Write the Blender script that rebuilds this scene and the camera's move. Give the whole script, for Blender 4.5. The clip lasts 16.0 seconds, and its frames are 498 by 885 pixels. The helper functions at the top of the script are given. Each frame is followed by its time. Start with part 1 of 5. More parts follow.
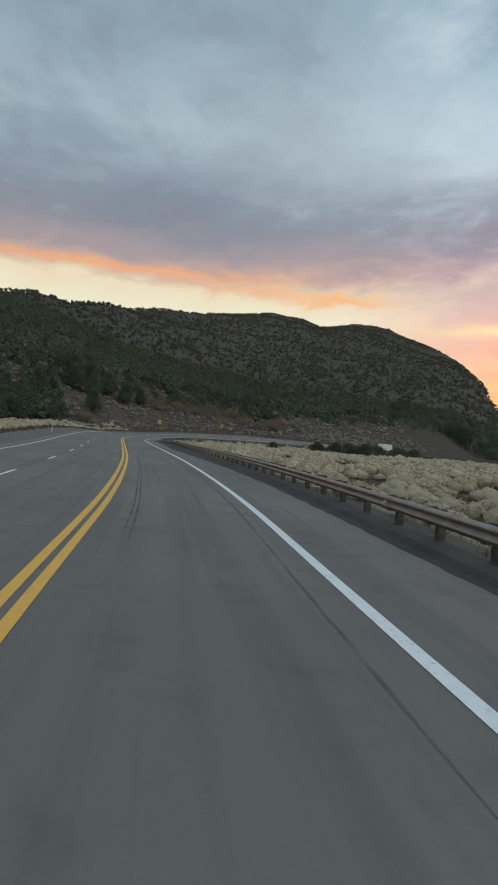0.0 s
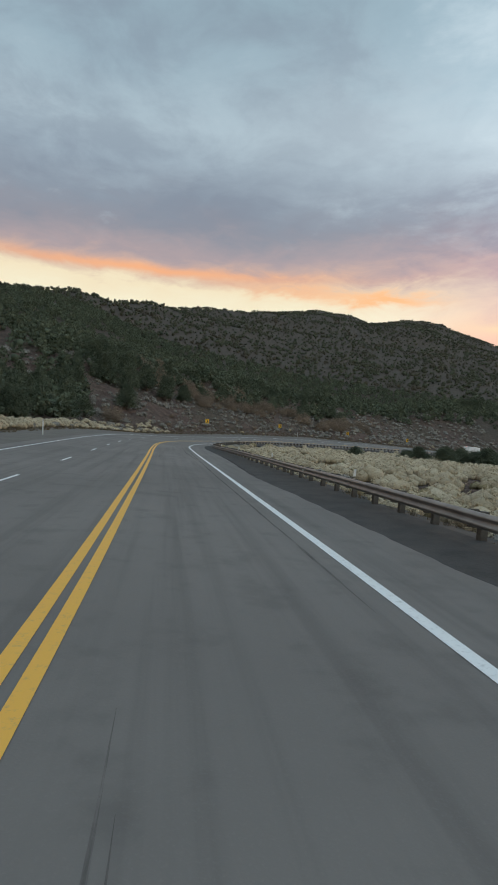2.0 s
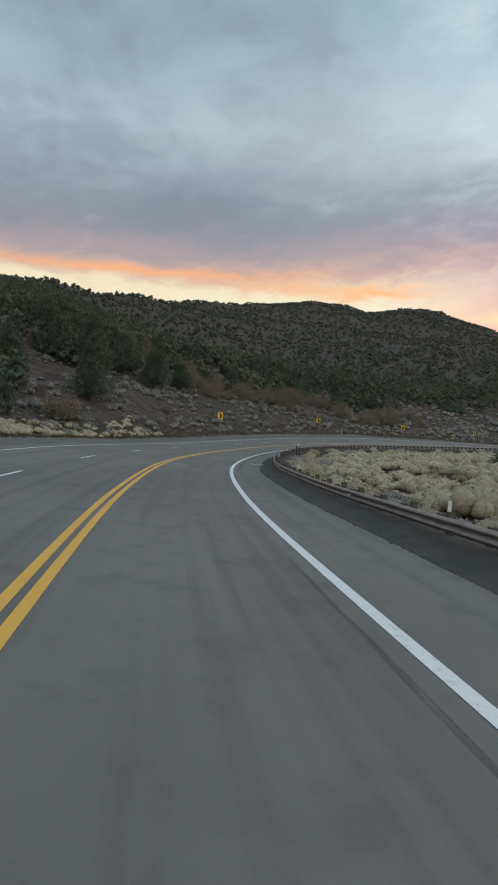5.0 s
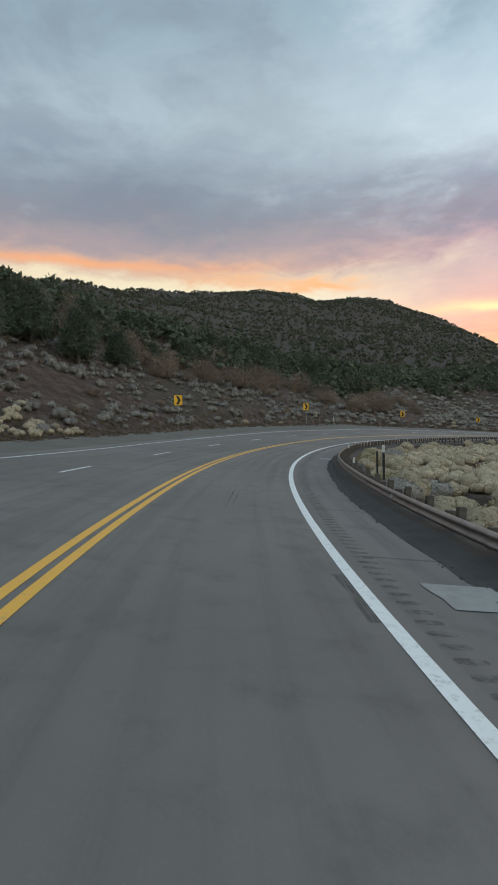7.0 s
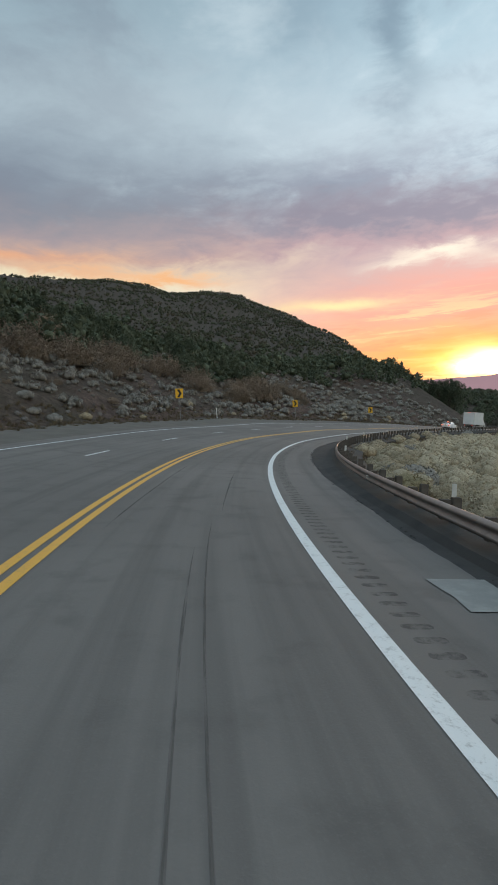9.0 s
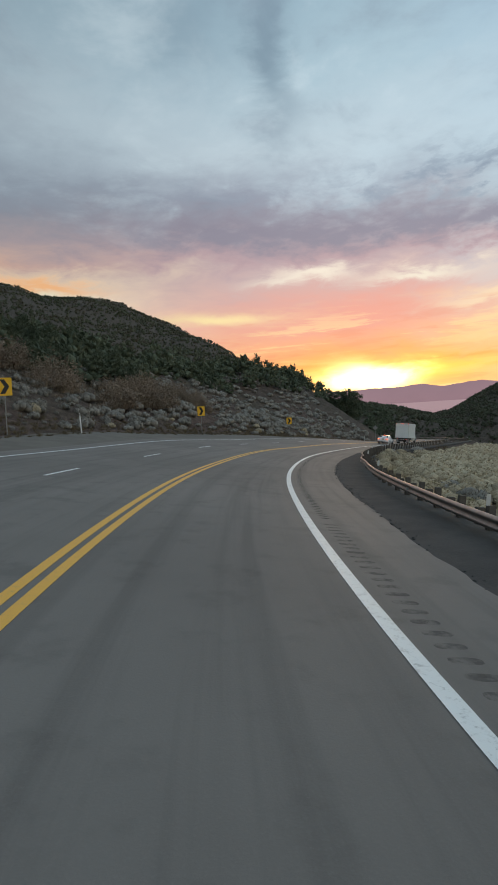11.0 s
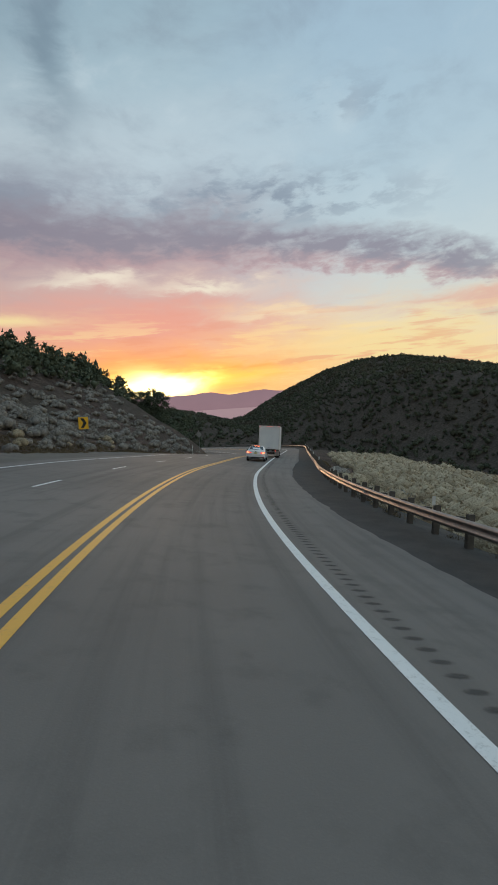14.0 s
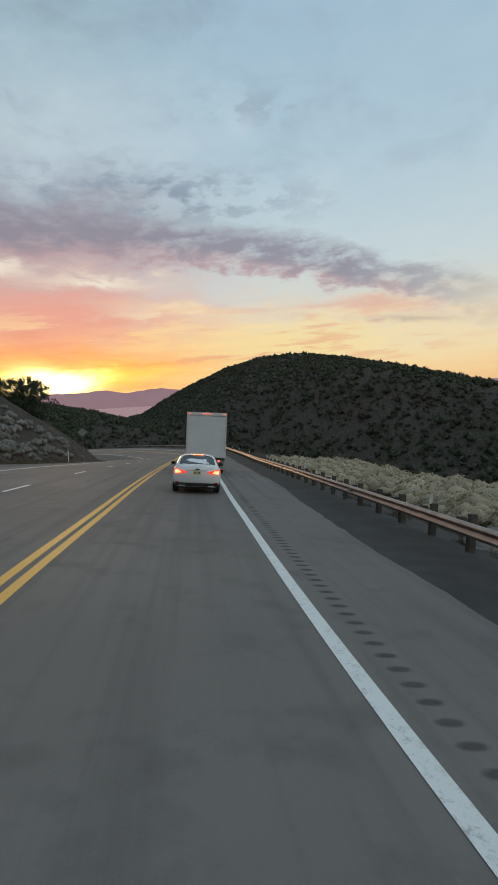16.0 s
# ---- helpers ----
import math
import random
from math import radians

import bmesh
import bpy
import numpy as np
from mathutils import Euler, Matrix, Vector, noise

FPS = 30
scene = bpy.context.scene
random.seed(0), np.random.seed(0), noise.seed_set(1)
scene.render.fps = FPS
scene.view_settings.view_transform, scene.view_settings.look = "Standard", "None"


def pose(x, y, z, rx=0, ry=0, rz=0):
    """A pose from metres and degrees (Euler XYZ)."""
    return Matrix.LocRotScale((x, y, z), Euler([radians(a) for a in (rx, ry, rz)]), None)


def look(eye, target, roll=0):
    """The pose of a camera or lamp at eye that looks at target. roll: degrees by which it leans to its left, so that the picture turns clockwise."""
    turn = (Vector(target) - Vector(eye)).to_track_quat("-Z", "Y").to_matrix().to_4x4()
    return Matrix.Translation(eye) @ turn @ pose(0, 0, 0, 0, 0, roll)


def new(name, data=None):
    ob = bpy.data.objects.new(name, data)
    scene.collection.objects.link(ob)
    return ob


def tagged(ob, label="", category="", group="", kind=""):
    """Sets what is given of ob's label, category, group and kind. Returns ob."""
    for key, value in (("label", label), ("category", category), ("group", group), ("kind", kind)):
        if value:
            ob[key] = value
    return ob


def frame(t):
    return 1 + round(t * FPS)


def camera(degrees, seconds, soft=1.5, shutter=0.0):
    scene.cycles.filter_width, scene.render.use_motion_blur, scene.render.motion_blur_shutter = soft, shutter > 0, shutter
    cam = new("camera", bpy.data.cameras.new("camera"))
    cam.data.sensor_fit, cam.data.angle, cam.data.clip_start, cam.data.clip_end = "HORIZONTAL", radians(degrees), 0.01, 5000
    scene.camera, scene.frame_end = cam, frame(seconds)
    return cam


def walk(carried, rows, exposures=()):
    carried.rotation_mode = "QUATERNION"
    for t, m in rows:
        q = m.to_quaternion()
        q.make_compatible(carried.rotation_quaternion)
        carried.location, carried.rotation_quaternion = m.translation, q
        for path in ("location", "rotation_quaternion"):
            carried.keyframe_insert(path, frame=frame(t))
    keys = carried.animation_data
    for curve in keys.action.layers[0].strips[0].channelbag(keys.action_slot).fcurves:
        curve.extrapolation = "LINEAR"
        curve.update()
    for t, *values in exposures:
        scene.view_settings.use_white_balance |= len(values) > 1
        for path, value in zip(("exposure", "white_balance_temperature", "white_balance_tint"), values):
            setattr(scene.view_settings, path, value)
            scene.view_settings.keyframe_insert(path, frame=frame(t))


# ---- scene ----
cam = camera(49.41, 16.0, soft=1.7, shutter=0.0)
ROWS = [
    (0.0, 0.06, 0.01, -0.05, -0.01, -0.70, 2.48), (0.5, -1.28, 8.36, -0.03, 1.35, -0.72, 2.40),
    (1.0, -2.96, 16.75, -0.01, 2.53, -0.78, 2.32), (1.5, -4.70, 25.18, 0.02, 3.83, -0.78, 2.28),
    (2.0, -6.52, 33.68, 0.04, 4.56, -0.76, 2.20), (2.5, -8.44, 42.24, 0.05, 4.82, -0.76, 1.92),
    (3.0, -10.41, 50.81, 0.06, 5.02, -0.82, 1.54), (3.5, -12.44, 59.37, 0.12, 5.25, -0.86, 1.04),
    (4.0, -14.44, 67.90, 0.17, 5.31, -0.91, 0.87), (4.5, -16.37, 76.36, 0.25, 4.66, -0.92, 0.56),
    (5.0, -18.24, 84.70, 0.30, 3.88, -0.95, 0.16), (5.5, -19.95, 92.90, 0.32, 3.49, -1.02, -0.27),
    (6.0, -21.42, 100.94, 0.31, 3.10, -1.17, -0.69), (6.5, -22.51, 108.79, 0.31, 1.63, -1.45, -1.02),
    (7.0, -23.15, 116.45, 0.29, -1.40, -1.76, -1.35), (7.5, -23.36, 123.93, 0.22, -5.07, -1.98, -1.58),
    (8.0, -23.12, 131.25, 0.20, -9.15, -2.33, -2.00), (8.5, -22.51, 138.43, 0.17, -13.05, -2.63, -2.36),
    (9.0, -21.59, 145.53, 0.20, -16.51, -2.74, -2.62), (9.5, -20.29, 152.50, 0.21, -20.00, -2.59, -2.74),
    (10.0, -18.60, 159.35, 0.23, -23.20, -2.35, -2.77), (10.5, -16.50, 166.05, 0.24, -26.00, -2.10, -2.77),
    (11.0, -13.95, 172.56, 0.23, -28.81, -1.98, -2.74), (11.5, -11.06, 178.92, 0.26, -32.83, -1.93, -2.93),
    (12.0, -7.86, 185.15, 0.22, -36.50, -1.92, -3.19), (12.5, -4.37, 191.27, 0.12, -40.23, -1.93, -3.47),
    (13.0, -0.39, 197.11, 0.02, -43.75, -2.01, -3.40), (13.5, 3.99, 202.89, -0.08, -47.31, -2.07, -3.25),
    (14.0, 8.88, 208.54, -0.31, -50.59, -2.29, -3.35), (14.5, 14.16, 213.96, -0.51, -54.12, -2.54, -3.40),
    (15.0, 19.81, 219.25, -0.82, -57.08, -2.63, -3.26), (15.5, 25.79, 224.39, -1.03, -59.75, -2.77, -3.04),
    (16.0, 32.09, 229.24, -1.32, -61.39, -2.92, -3.02)]
walk(cam, [(t, pose(x, y, z, 90 + pitch, 0, yaw) @ pose(0, 0, 0, 0, 0, roll)) for t, x, y, z, yaw, pitch, roll in ROWS],
     [(0.0, -0.16, 6260, 9), (1.2, -0.05, 6260, 9), (7.0, -0.03, 6270, 9), (11.0, -0.34, 6200, 8), (13.0, -0.48, 6200, 8), (16.0, -0.50, 6200, 8)])

# ---- world, sun ----
SUN_AZ, SUN_EL = 42.0, 4.3          # clockwise from +y, degrees


def to_dir(az, el):
    a, e = radians(az), radians(el)
    return Vector((math.sin(a) * math.cos(e), math.cos(a) * math.cos(e), math.sin(e)))


class Nodes:
    """Short hand for building a node tree."""

    def __init__(self, tree):
        self.tree = tree
        tree.nodes.clear()

    def add(self, kind, operation="", blend_type="", data_type="", interpolation_type="", sky_type=""):
        n = self.tree.nodes.new(kind)
        if operation:
            n.operation = operation
        if data_type:
            n.data_type = data_type
        if blend_type:
            n.blend_type = blend_type
        if interpolation_type:
            n.interpolation_type = interpolation_type
        if sky_type:
            n.sky_type = sky_type
        return n

    def link(self, a, b):
        self.tree.links.new(a, b)

    def put(self, socket, value):
        if isinstance(value, bpy.types.NodeSocket):
            self.link(value, socket)
        else:
            socket.default_value = value

    def math(self, op, a, b=0.0, c=0.0, clamp=False):
        n = self.add("ShaderNodeMath", operation=op)
        n.use_clamp = clamp
        self.put(n.inputs[0], a), self.put(n.inputs[1], b), self.put(n.inputs[2], c)
        return n.outputs[0]

    def vec(self, op, a, b=(0, 0, 0)):
        n = self.add("ShaderNodeVectorMath", operation=op)
        self.put(n.inputs[0], a), self.put(n.inputs[1], b)
        return n.outputs["Value"] if op in ("DOT_PRODUCT", "LENGTH") else n.outputs["Vector"]

    def scale(self, a, s):
        n = self.add("ShaderNodeVectorMath", operation="SCALE")
        self.put(n.inputs[0], a), self.put(n.inputs["Scale"], s)
        return n.outputs["Vector"]

    def mix(self, f, a, b, blend="MIX"):
        n = self.add("ShaderNodeMix", data_type="RGBA", blend_type=blend)
        self.put(n.inputs[0], f)
        for s, v in ((n.inputs[6], a), (n.inputs[7], b)):
            self.put(s, v if isinstance(v, bpy.types.NodeSocket) else (*v[:3], 1))
        return n.outputs[2]

    def noise(self, vector, scale, detail=4.0, rough=0.55, distortion=0.0):
        n = self.add("ShaderNodeTexNoise")
        if vector is not None:
            self.link(vector, n.inputs["Vector"])
        n.inputs["Scale"].default_value, n.inputs["Detail"].default_value = scale, detail
        n.inputs["Roughness"].default_value, n.inputs["Distortion"].default_value = rough, distortion
        return n.outputs[0]

    def ramp(self, f, stops, smooth=False):
        n = self.add("ShaderNodeValToRGB")
        cr = n.color_ramp
        if smooth:
            cr.interpolation = "EASE"
        while len(cr.elements) < len(stops):
            cr.elements.new(0.5)
        for el, (p, c) in zip(cr.elements, stops):
            el.position, el.color = p, (*c, 1) if len(c) == 3 else c
        self.link(f, n.inputs[0])
        return n.outputs[0]

    def band(self, f, lo, hi, to=(0.0, 1.0)):
        n = self.add("ShaderNodeMapRange", interpolation_type="SMOOTHSTEP")
        self.put(n.inputs[0], f)
        n.inputs[1].default_value, n.inputs[2].default_value, n.inputs[3].default_value, n.inputs[4].default_value = lo, hi, *to
        return n.outputs[0]

    def combine(self, x, y, z):
        n = self.add("ShaderNodeCombineXYZ")
        self.put(n.inputs[0], x), self.put(n.inputs[1], y), self.put(n.inputs[2], z)
        return n.outputs[0]


def lin(r, g, b):
    """Linear colour from 8-bit sRGB."""
    return tuple(((c / 255 + 0.055) / 1.055) ** 2.4 if c > 10 else c / 255 / 12.92 for c in (r, g, b))


world = bpy.data.worlds.new("sunset_sky")
scene.world = world
world.use_nodes = True
N = Nodes(world.node_tree)
way = N.vec("NORMALIZE", N.add("ShaderNodeTexCoord").outputs["Generated"])
sep = N.add("ShaderNodeSeparateXYZ")
N.link(way, sep.inputs[0])
up = sep.outputs[2]
# direction and height in degrees, clockwise from +y and up from the horizon
az_true = N.math("MULTIPLY", N.math("ARCTAN2", sep.outputs[0], sep.outputs[1]), 57.2958)
el_true = N.math("MULTIPLY", N.math("ARCSINE", up), 57.2958)
# cloud texture: the direction laid onto a flat layer overhead, and long drawn-out wisps
layer = N.math("ADD", N.math("MAXIMUM", up, 0.0), 0.16)
deck = N.combine(N.math("DIVIDE", sep.outputs[0], layer), N.math("DIVIDE", sep.outputs[1], layer), 0.0)
deck = N.vec("ADD", deck, (3.1, -1.7, 0.4))
big = N.noise(deck, 1.1, 5.0, 0.55, 0.4)
fine = N.noise(deck, 4.2, 6.0, 0.6, 0.3)
swell = N.noise(N.vec("MULTIPLY", way, (5.0, 5.0, 13.0)), 1.0, 3.0, 0.5, 0.2)
curl = N.noise(N.vec("ADD", N.vec("MULTIPLY", way, (13.0, 13.0, 36.0)), (5.3, 1.1, 2.7)), 1.0, 6.0, 0.62, 0.4)
wisp = N.noise(N.vec("ADD", N.vec("MULTIPLY", way, (7.0, 7.0, 60.0)), (1.7, 8.1, 0.0)), 1.0, 5.0, 0.6, 0.3)
puff = N.noise(N.vec("ADD", N.vec("MULTIPLY", way, (16.0, 16.0, 40.0)), (2.0, 0.0, 4.0)), 1.0, 6.0, 0.58, 0.2)
az = N.math("ADD", az_true, N.math("ADD", N.math("MULTIPLY", N.math("SUBTRACT", swell, 0.5), 12.0), N.math("MULTIPLY", N.math("SUBTRACT", curl, 0.5), 6.0)))
ripple = N.math("ADD", N.math("MULTIPLY", N.math("SUBTRACT", swell, 0.5), 3.0), N.math("MULTIPLY", N.math("SUBTRACT", curl, 0.5), 3.4))
el = N.math("ADD", el_true, ripple)
el_calm = N.math("ADD", el_true, N.math("MULTIPLY", ripple, 0.3))


def heights(rows, f):
    """Colours by height in degrees."""
    return N.ramp(N.math("DIVIDE", f, 48.0, clamp=True), [(e / 48.0, lin(*c)) for e, c in rows])


away = heights([(0, (238, 222, 190)), (12, (250, 240, 208)), (14.8, (246, 228, 192)), (16.4, (206, 174, 160)), (18, (176, 159, 160)), (20.5, (150, 149, 157)), (23, (144, 153, 164)),
                (26, (160, 174, 184)), (29, (176, 192, 200)), (34, (158, 178, 188)), (42, (146, 168, 178)), (48, (160, 178, 186))], el)
middle = heights([(0, (250, 158, 90)), (4, (250, 172, 108)), (7, (246, 176, 134)), (10, (234, 168, 150)), (13, (212, 172, 164)), (15.5, (190, 164, 165)), (17.2, (170, 150, 156)), (20, (154, 146, 155)),
                  (22.5, (150, 154, 166)), (26, (188, 200, 206)), (32, (170, 190, 199)), (40, (148, 172, 184))], el)
beyond = heights([(0, (238, 176, 128)), (3, (248, 204, 144)), (6, (244, 218, 170)), (9, (236, 218, 184)), (12, (214, 213, 203)), (15, (203, 213, 213)), (19, (192, 207, 212)), (25, (180, 200, 210)),
                  (33, (168, 191, 205)), (42, (160, 184, 200))], el)
sky = N.mix(N.band(az, 2.0, 30.0), away, middle)
sky = N.mix(N.band(az, 42.0, 66.0), sky, beyond)
sky = N.mix(N.band(az_true, 110.0, 178.0), sky, away)


def bell(a0, e0, wide, tall, slope=0.0, calm=False):
    """A soft patch about a direction and height, leaning by slope."""
    da = N.math("SUBTRACT", az, a0)
    de = N.math("SUBTRACT", N.math("SUBTRACT", el_calm if calm else el, e0), N.math("MULTIPLY", da, slope))
    q = N.math("ADD", N.math("POWER", N.math("ABSOLUTE", N.math("DIVIDE", da, wide)), 2.0), N.math("POWER", N.math("ABSOLUTE", N.math("DIVIDE", de, tall)), 2.0))
    return N.math("POWER", 2.718, N.math("MULTIPLY", q, -1.0))


# light and dark of the deck
lumps = N.math("ADD", N.math("MULTIPLY", big, 0.55), N.math("MULTIPLY", fine, 0.45))
high = N.band(el_true, 15.5, 24.0)
veil = N.math("MULTIPLY", high, N.band(az_true, 85.0, 40.0, (0.35, 1.0)))
sky = N.mix(N.math("MULTIPLY", N.math("MULTIPLY", N.band(lumps, 0.49, 0.63), veil), 0.48), sky, lin(128, 138, 152))
sky = N.mix(N.math("MULTIPLY", N.math("MULTIPLY", N.band(lumps, 0.50, 0.38), veil), 0.62), sky, lin(200, 213, 218))
for a0, e0, wide, tall, slope, colour, much, calm in (
        (2, 21.8, 22, 1.9, 0.0, (122, 128, 143), 0.30, False),          # dark belly of the deck
        (8, 28.5, 16, 5.5, 0.0, (190, 202, 208), 0.45, False),
        (48, 26, 10, 5, 0.0, (192, 208, 215), 0.45, False),
        (-16, 16.3, 17, 0.48, -0.01, (250, 178, 128), 0.92, True),       # the orange rim and its plumes
        (2, 15.2, 8, 0.75, -0.07, (248, 184, 136), 0.72, False),
        (10.5, 14.4, 4.2, 0.7, -0.05, (255, 180, 112), 0.75, False),
        (17, 11.5, 5, 1.5, 0.0, (250, 206, 160), 0.25, False),
        (42, 10.6, 12, 2.5, 0.0, (230, 150, 134), 0.58, False),         # salmon cloud over the sunset
        (26.5, 10.9, 5.5, 0.6, -0.03, (255, 230, 166), 0.9, True),      # pale gaps
        (35.5, 14.7, 5.0, 0.75, 0.05, (244, 230, 208), 0.9, False),
        (47, 13.9, 5.0, 0.65, -0.05, (242, 230, 206), 0.85, False),
        (56, 11.0, 6.0, 0.7, -0.05, (250, 224, 178), 0.7, False),
        (63, 6.8, 12, 2.2, -0.03, (248, 222, 152), 0.7, False),
        (74, 10.1, 8, 0.75, -0.04, (226, 168, 150), 0.7, False),        # pink streaks
        (79, 8.7, 6, 0.3, -0.05, (176, 158, 152), 0.6, True),
        (33.5, 33.5, 2.4, 5.5, 0.0, (100, 120, 136), 0.55, False),       # a dark trail of virga
        (25, 36.0, 5.0, 4.0, 0.0, (122, 142, 156), 0.5, False)):
    sky = N.mix(N.math("MULTIPLY", bell(a0, e0, wide, tall, slope, calm), much), sky, lin(*colour))
# the long mauve bar, sinking and thinning to the north
past = N.math("MAXIMUM", N.math("SUBTRACT", az_true, 35.0), 0.0)
mid_line = N.math("SUBTRACT", 18.4, N.math("MULTIPLY", N.math("MULTIPLY", past, past), 0.0031))
lump = N.math("ADD", el, N.math("MULTIPLY", N.math("SUBTRACT", puff, 0.5), 4.0))
depth = N.math("DIVIDE", N.math("SUBTRACT", lump, mid_line), N.math("SUBTRACT", 2.4, N.math("MULTIPLY", past, 0.013)))
bar = N.math("MULTIPLY", N.math("MULTIPLY", N.band(depth, -1.25, -0.65), N.band(depth, 1.5, 0.5)), N.math("MULTIPLY", N.band(az, 4.0, 26.0), N.band(az, 96.0, 70.0)))
bar = N.math("MULTIPLY", bar, N.band(puff, 0.30, 0.56, (0.30, 1.0)))
sky = N.mix(N.math("MULTIPLY", bar, 0.88), sky, N.mix(N.band(depth, -1.1, 0.1), lin(190, 158, 160), lin(140, 134, 147)))
# small grey puffs above the bar
loose = N.math("MAXIMUM", bell(54, 21.8, 13, 2.2, -0.07), N.math("MULTIPLY", bell(63, 29.0, 6, 1.6), 0.5))
sky = N.mix(N.math("MULTIPLY", N.math("MULTIPLY", N.band(puff, 0.46, 0.60), loose), 0.85), sky, lin(138, 150, 164))
# streaks low over the sun
low = N.math("MULTIPLY", N.math("MULTIPLY", N.band(el_true, 13.0, 8.0), N.band(el_true, 0.0, 2.0)), N.math("MULTIPLY", N.band(az_true, 18.0, 34.0), N.band(az_true, 95.0, 60.0)))
sky = N.mix(N.math("MULTIPLY", N.math("MULTIPLY", N.band(wisp, 0.52, 0.64), low), 0.6), sky, lin(253, 222, 160))
sky = N.mix(N.math("MULTIPLY", N.math("MULTIPLY", N.band(wisp, 0.47, 0.36), low), 0.55), sky, lin(226, 146, 122))
# the glow where the sun has just gone down, flattened by cloud
sky = N.mix(N.math("MULTIPLY", bell(SUN_AZ + 1, 5.9, 13, 2.3, 0.0, True), 0.8), sky, lin(255, 158, 74))
sky = N.mix(N.math("MULTIPLY", bell(SUN_AZ + 2, 4.7, 8.5, 1.25, 0.0, True), 0.95), sky, (1.30, 0.78, 0.05))
sky = N.mix(N.math("MULTIPLY", N.math("MULTIPLY", bell(SUN_AZ + 3, 5.7, 11, 0.22, 0.004, True), N.band(wisp, 0.35, 0.5)), 0.6), sky, lin(250, 150, 62))
sky = N.vec("ADD", sky, N.scale(N.combine(1.0, 0.80, 0.38), N.math("MULTIPLY", bell(SUN_AZ + 0.4, SUN_EL - 0.1, 3.6, 1.25, 0.0, True), 4.0)))
# brighter air toward the west
sky = N.scale(sky, N.band(az_true, -4.0, 44.0, (1.03, 1.38)))
# the eastern half, behind the camera, is open and brighter
sky = N.scale(sky, N.math("MULTIPLY", N.band(az_true, -45.0, -80.0, (1.0, 1.35)), N.band(az_true, 100.0, 135.0, (1.0, 1.35))))
# below the horizon: dim earth
sky = N.mix(N.band(up, 0.0, -0.03), sky, lin(70, 66, 62))
clear = N.add("ShaderNodeTexSky", sky_type="NISHITA")
clear.sun_disc = False
clear.sun_elevation, clear.sun_rotation = radians(SUN_EL), radians(SUN_AZ)
back = N.add("ShaderNodeBackground")
N.link(sky, back.inputs[0])
back.inputs[1].default_value = 1.0
rest = N.add("ShaderNodeBackground")
N.link(clear.outputs[0], rest.inputs[0])
rest.inputs[1].default_value = 0.006
both = N.add("ShaderNodeAddShader")
N.link(back.outputs[0], both.inputs[0]), N.link(rest.outputs[0], both.inputs[1])
N.link(both.outputs[0], N.add("ShaderNodeOutputWorld").inputs[0])

sun = new("sun", bpy.data.lights.new("sun", "SUN"))
sun.data.energy, sun.data.angle, sun.data.color = 0.3, radians(10), (1.0, 0.62, 0.32)
sun.matrix_world = look(to_dir(SUN_AZ, 6) * 100, (0, 0, 0))

# ---- materials ----
def material(name, build):
    m = bpy.data.materials.new(name)
    m.use_nodes = True
    n = Nodes(m.node_tree)
    s = n.add("ShaderNodeBsdfPrincipled")
    n.link(s.outputs[0], n.add("ShaderNodeOutputMaterial").inputs[0])
    build(n, s)
    return m


def bump(n, s, height, strength=0.4, distance=0.02):
    b = n.add("ShaderNodeBump")
    b.inputs["Strength"].default_value, b.inputs["Distance"].default_value = strength, distance
    n.link(height, b.inputs["Height"]), n.link(b.outputs[0], s.inputs["Normal"])


def plain(name, a, b, scale=6.0, rough=0.6, metal=0.0, bumps=0.15, fine=60.0):
    """A surface of two close colours with grain and fine relief."""
    def build(n, s):
        p = n.add("ShaderNodeTexCoord").outputs["Object"]
        k = n.noise(p, scale, 6.0, 0.6)
        g = n.noise(p, fine, 3.0, 0.6)
        c = n.mix(n.band(k, 0.35, 0.65), a, b)
        n.link(n.mix(n.math("MULTIPLY", g, 0.35), c, [v * 0.55 for v in b]), s.inputs["Base Color"])
        n.link(n.math("ADD", rough - 0.08, n.math("MULTIPLY", k, 0.16)), s.inputs["Roughness"])
        s.inputs["Metallic"].default_value = metal
        if bumps:
            bump(n, s, g, bumps, 0.01)
    return material(name, build)


def leafy(name, a, b, rough=0.75, mottle=0.40, patch=0.9):
    """Foliage: colour varies from clump to clump and from plant to plant."""
    def build(n, s):
        p = n.add("ShaderNodeNewGeometry")
        o = n.add("ShaderNodeObjectInfo").outputs["Random"]
        k = n.band(n.noise(p.outputs["Position"], patch, 3.0), 0.25, 0.75)
        fine_noise = n.noise(p.outputs["Position"], 15.0, 4.0, 0.75)
        f = n.math("ADD", n.math("MULTIPLY", p.outputs["Random Per Island"], mottle), n.math("MULTIPLY", k, 1.0 - mottle))
        c = n.mix(f, a, b)
        # darker where the small-scale noise, which also sets the bump, runs low
        c = n.mix(n.math("MULTIPLY", n.band(fine_noise, 0.56, 0.36), 0.55), c, [v * 0.5 for v in a])
        bump(n, s, fine_noise, 0.8, 0.08)
        n.link(n.mix(n.math("MULTIPLY", o, 0.35), c, [v * 0.6 for v in a]), s.inputs["Base Color"])
        s.inputs["Roughness"].default_value = rough
        s.inputs["Specular IOR Level"].default_value = 0.15
    return material(name, build)


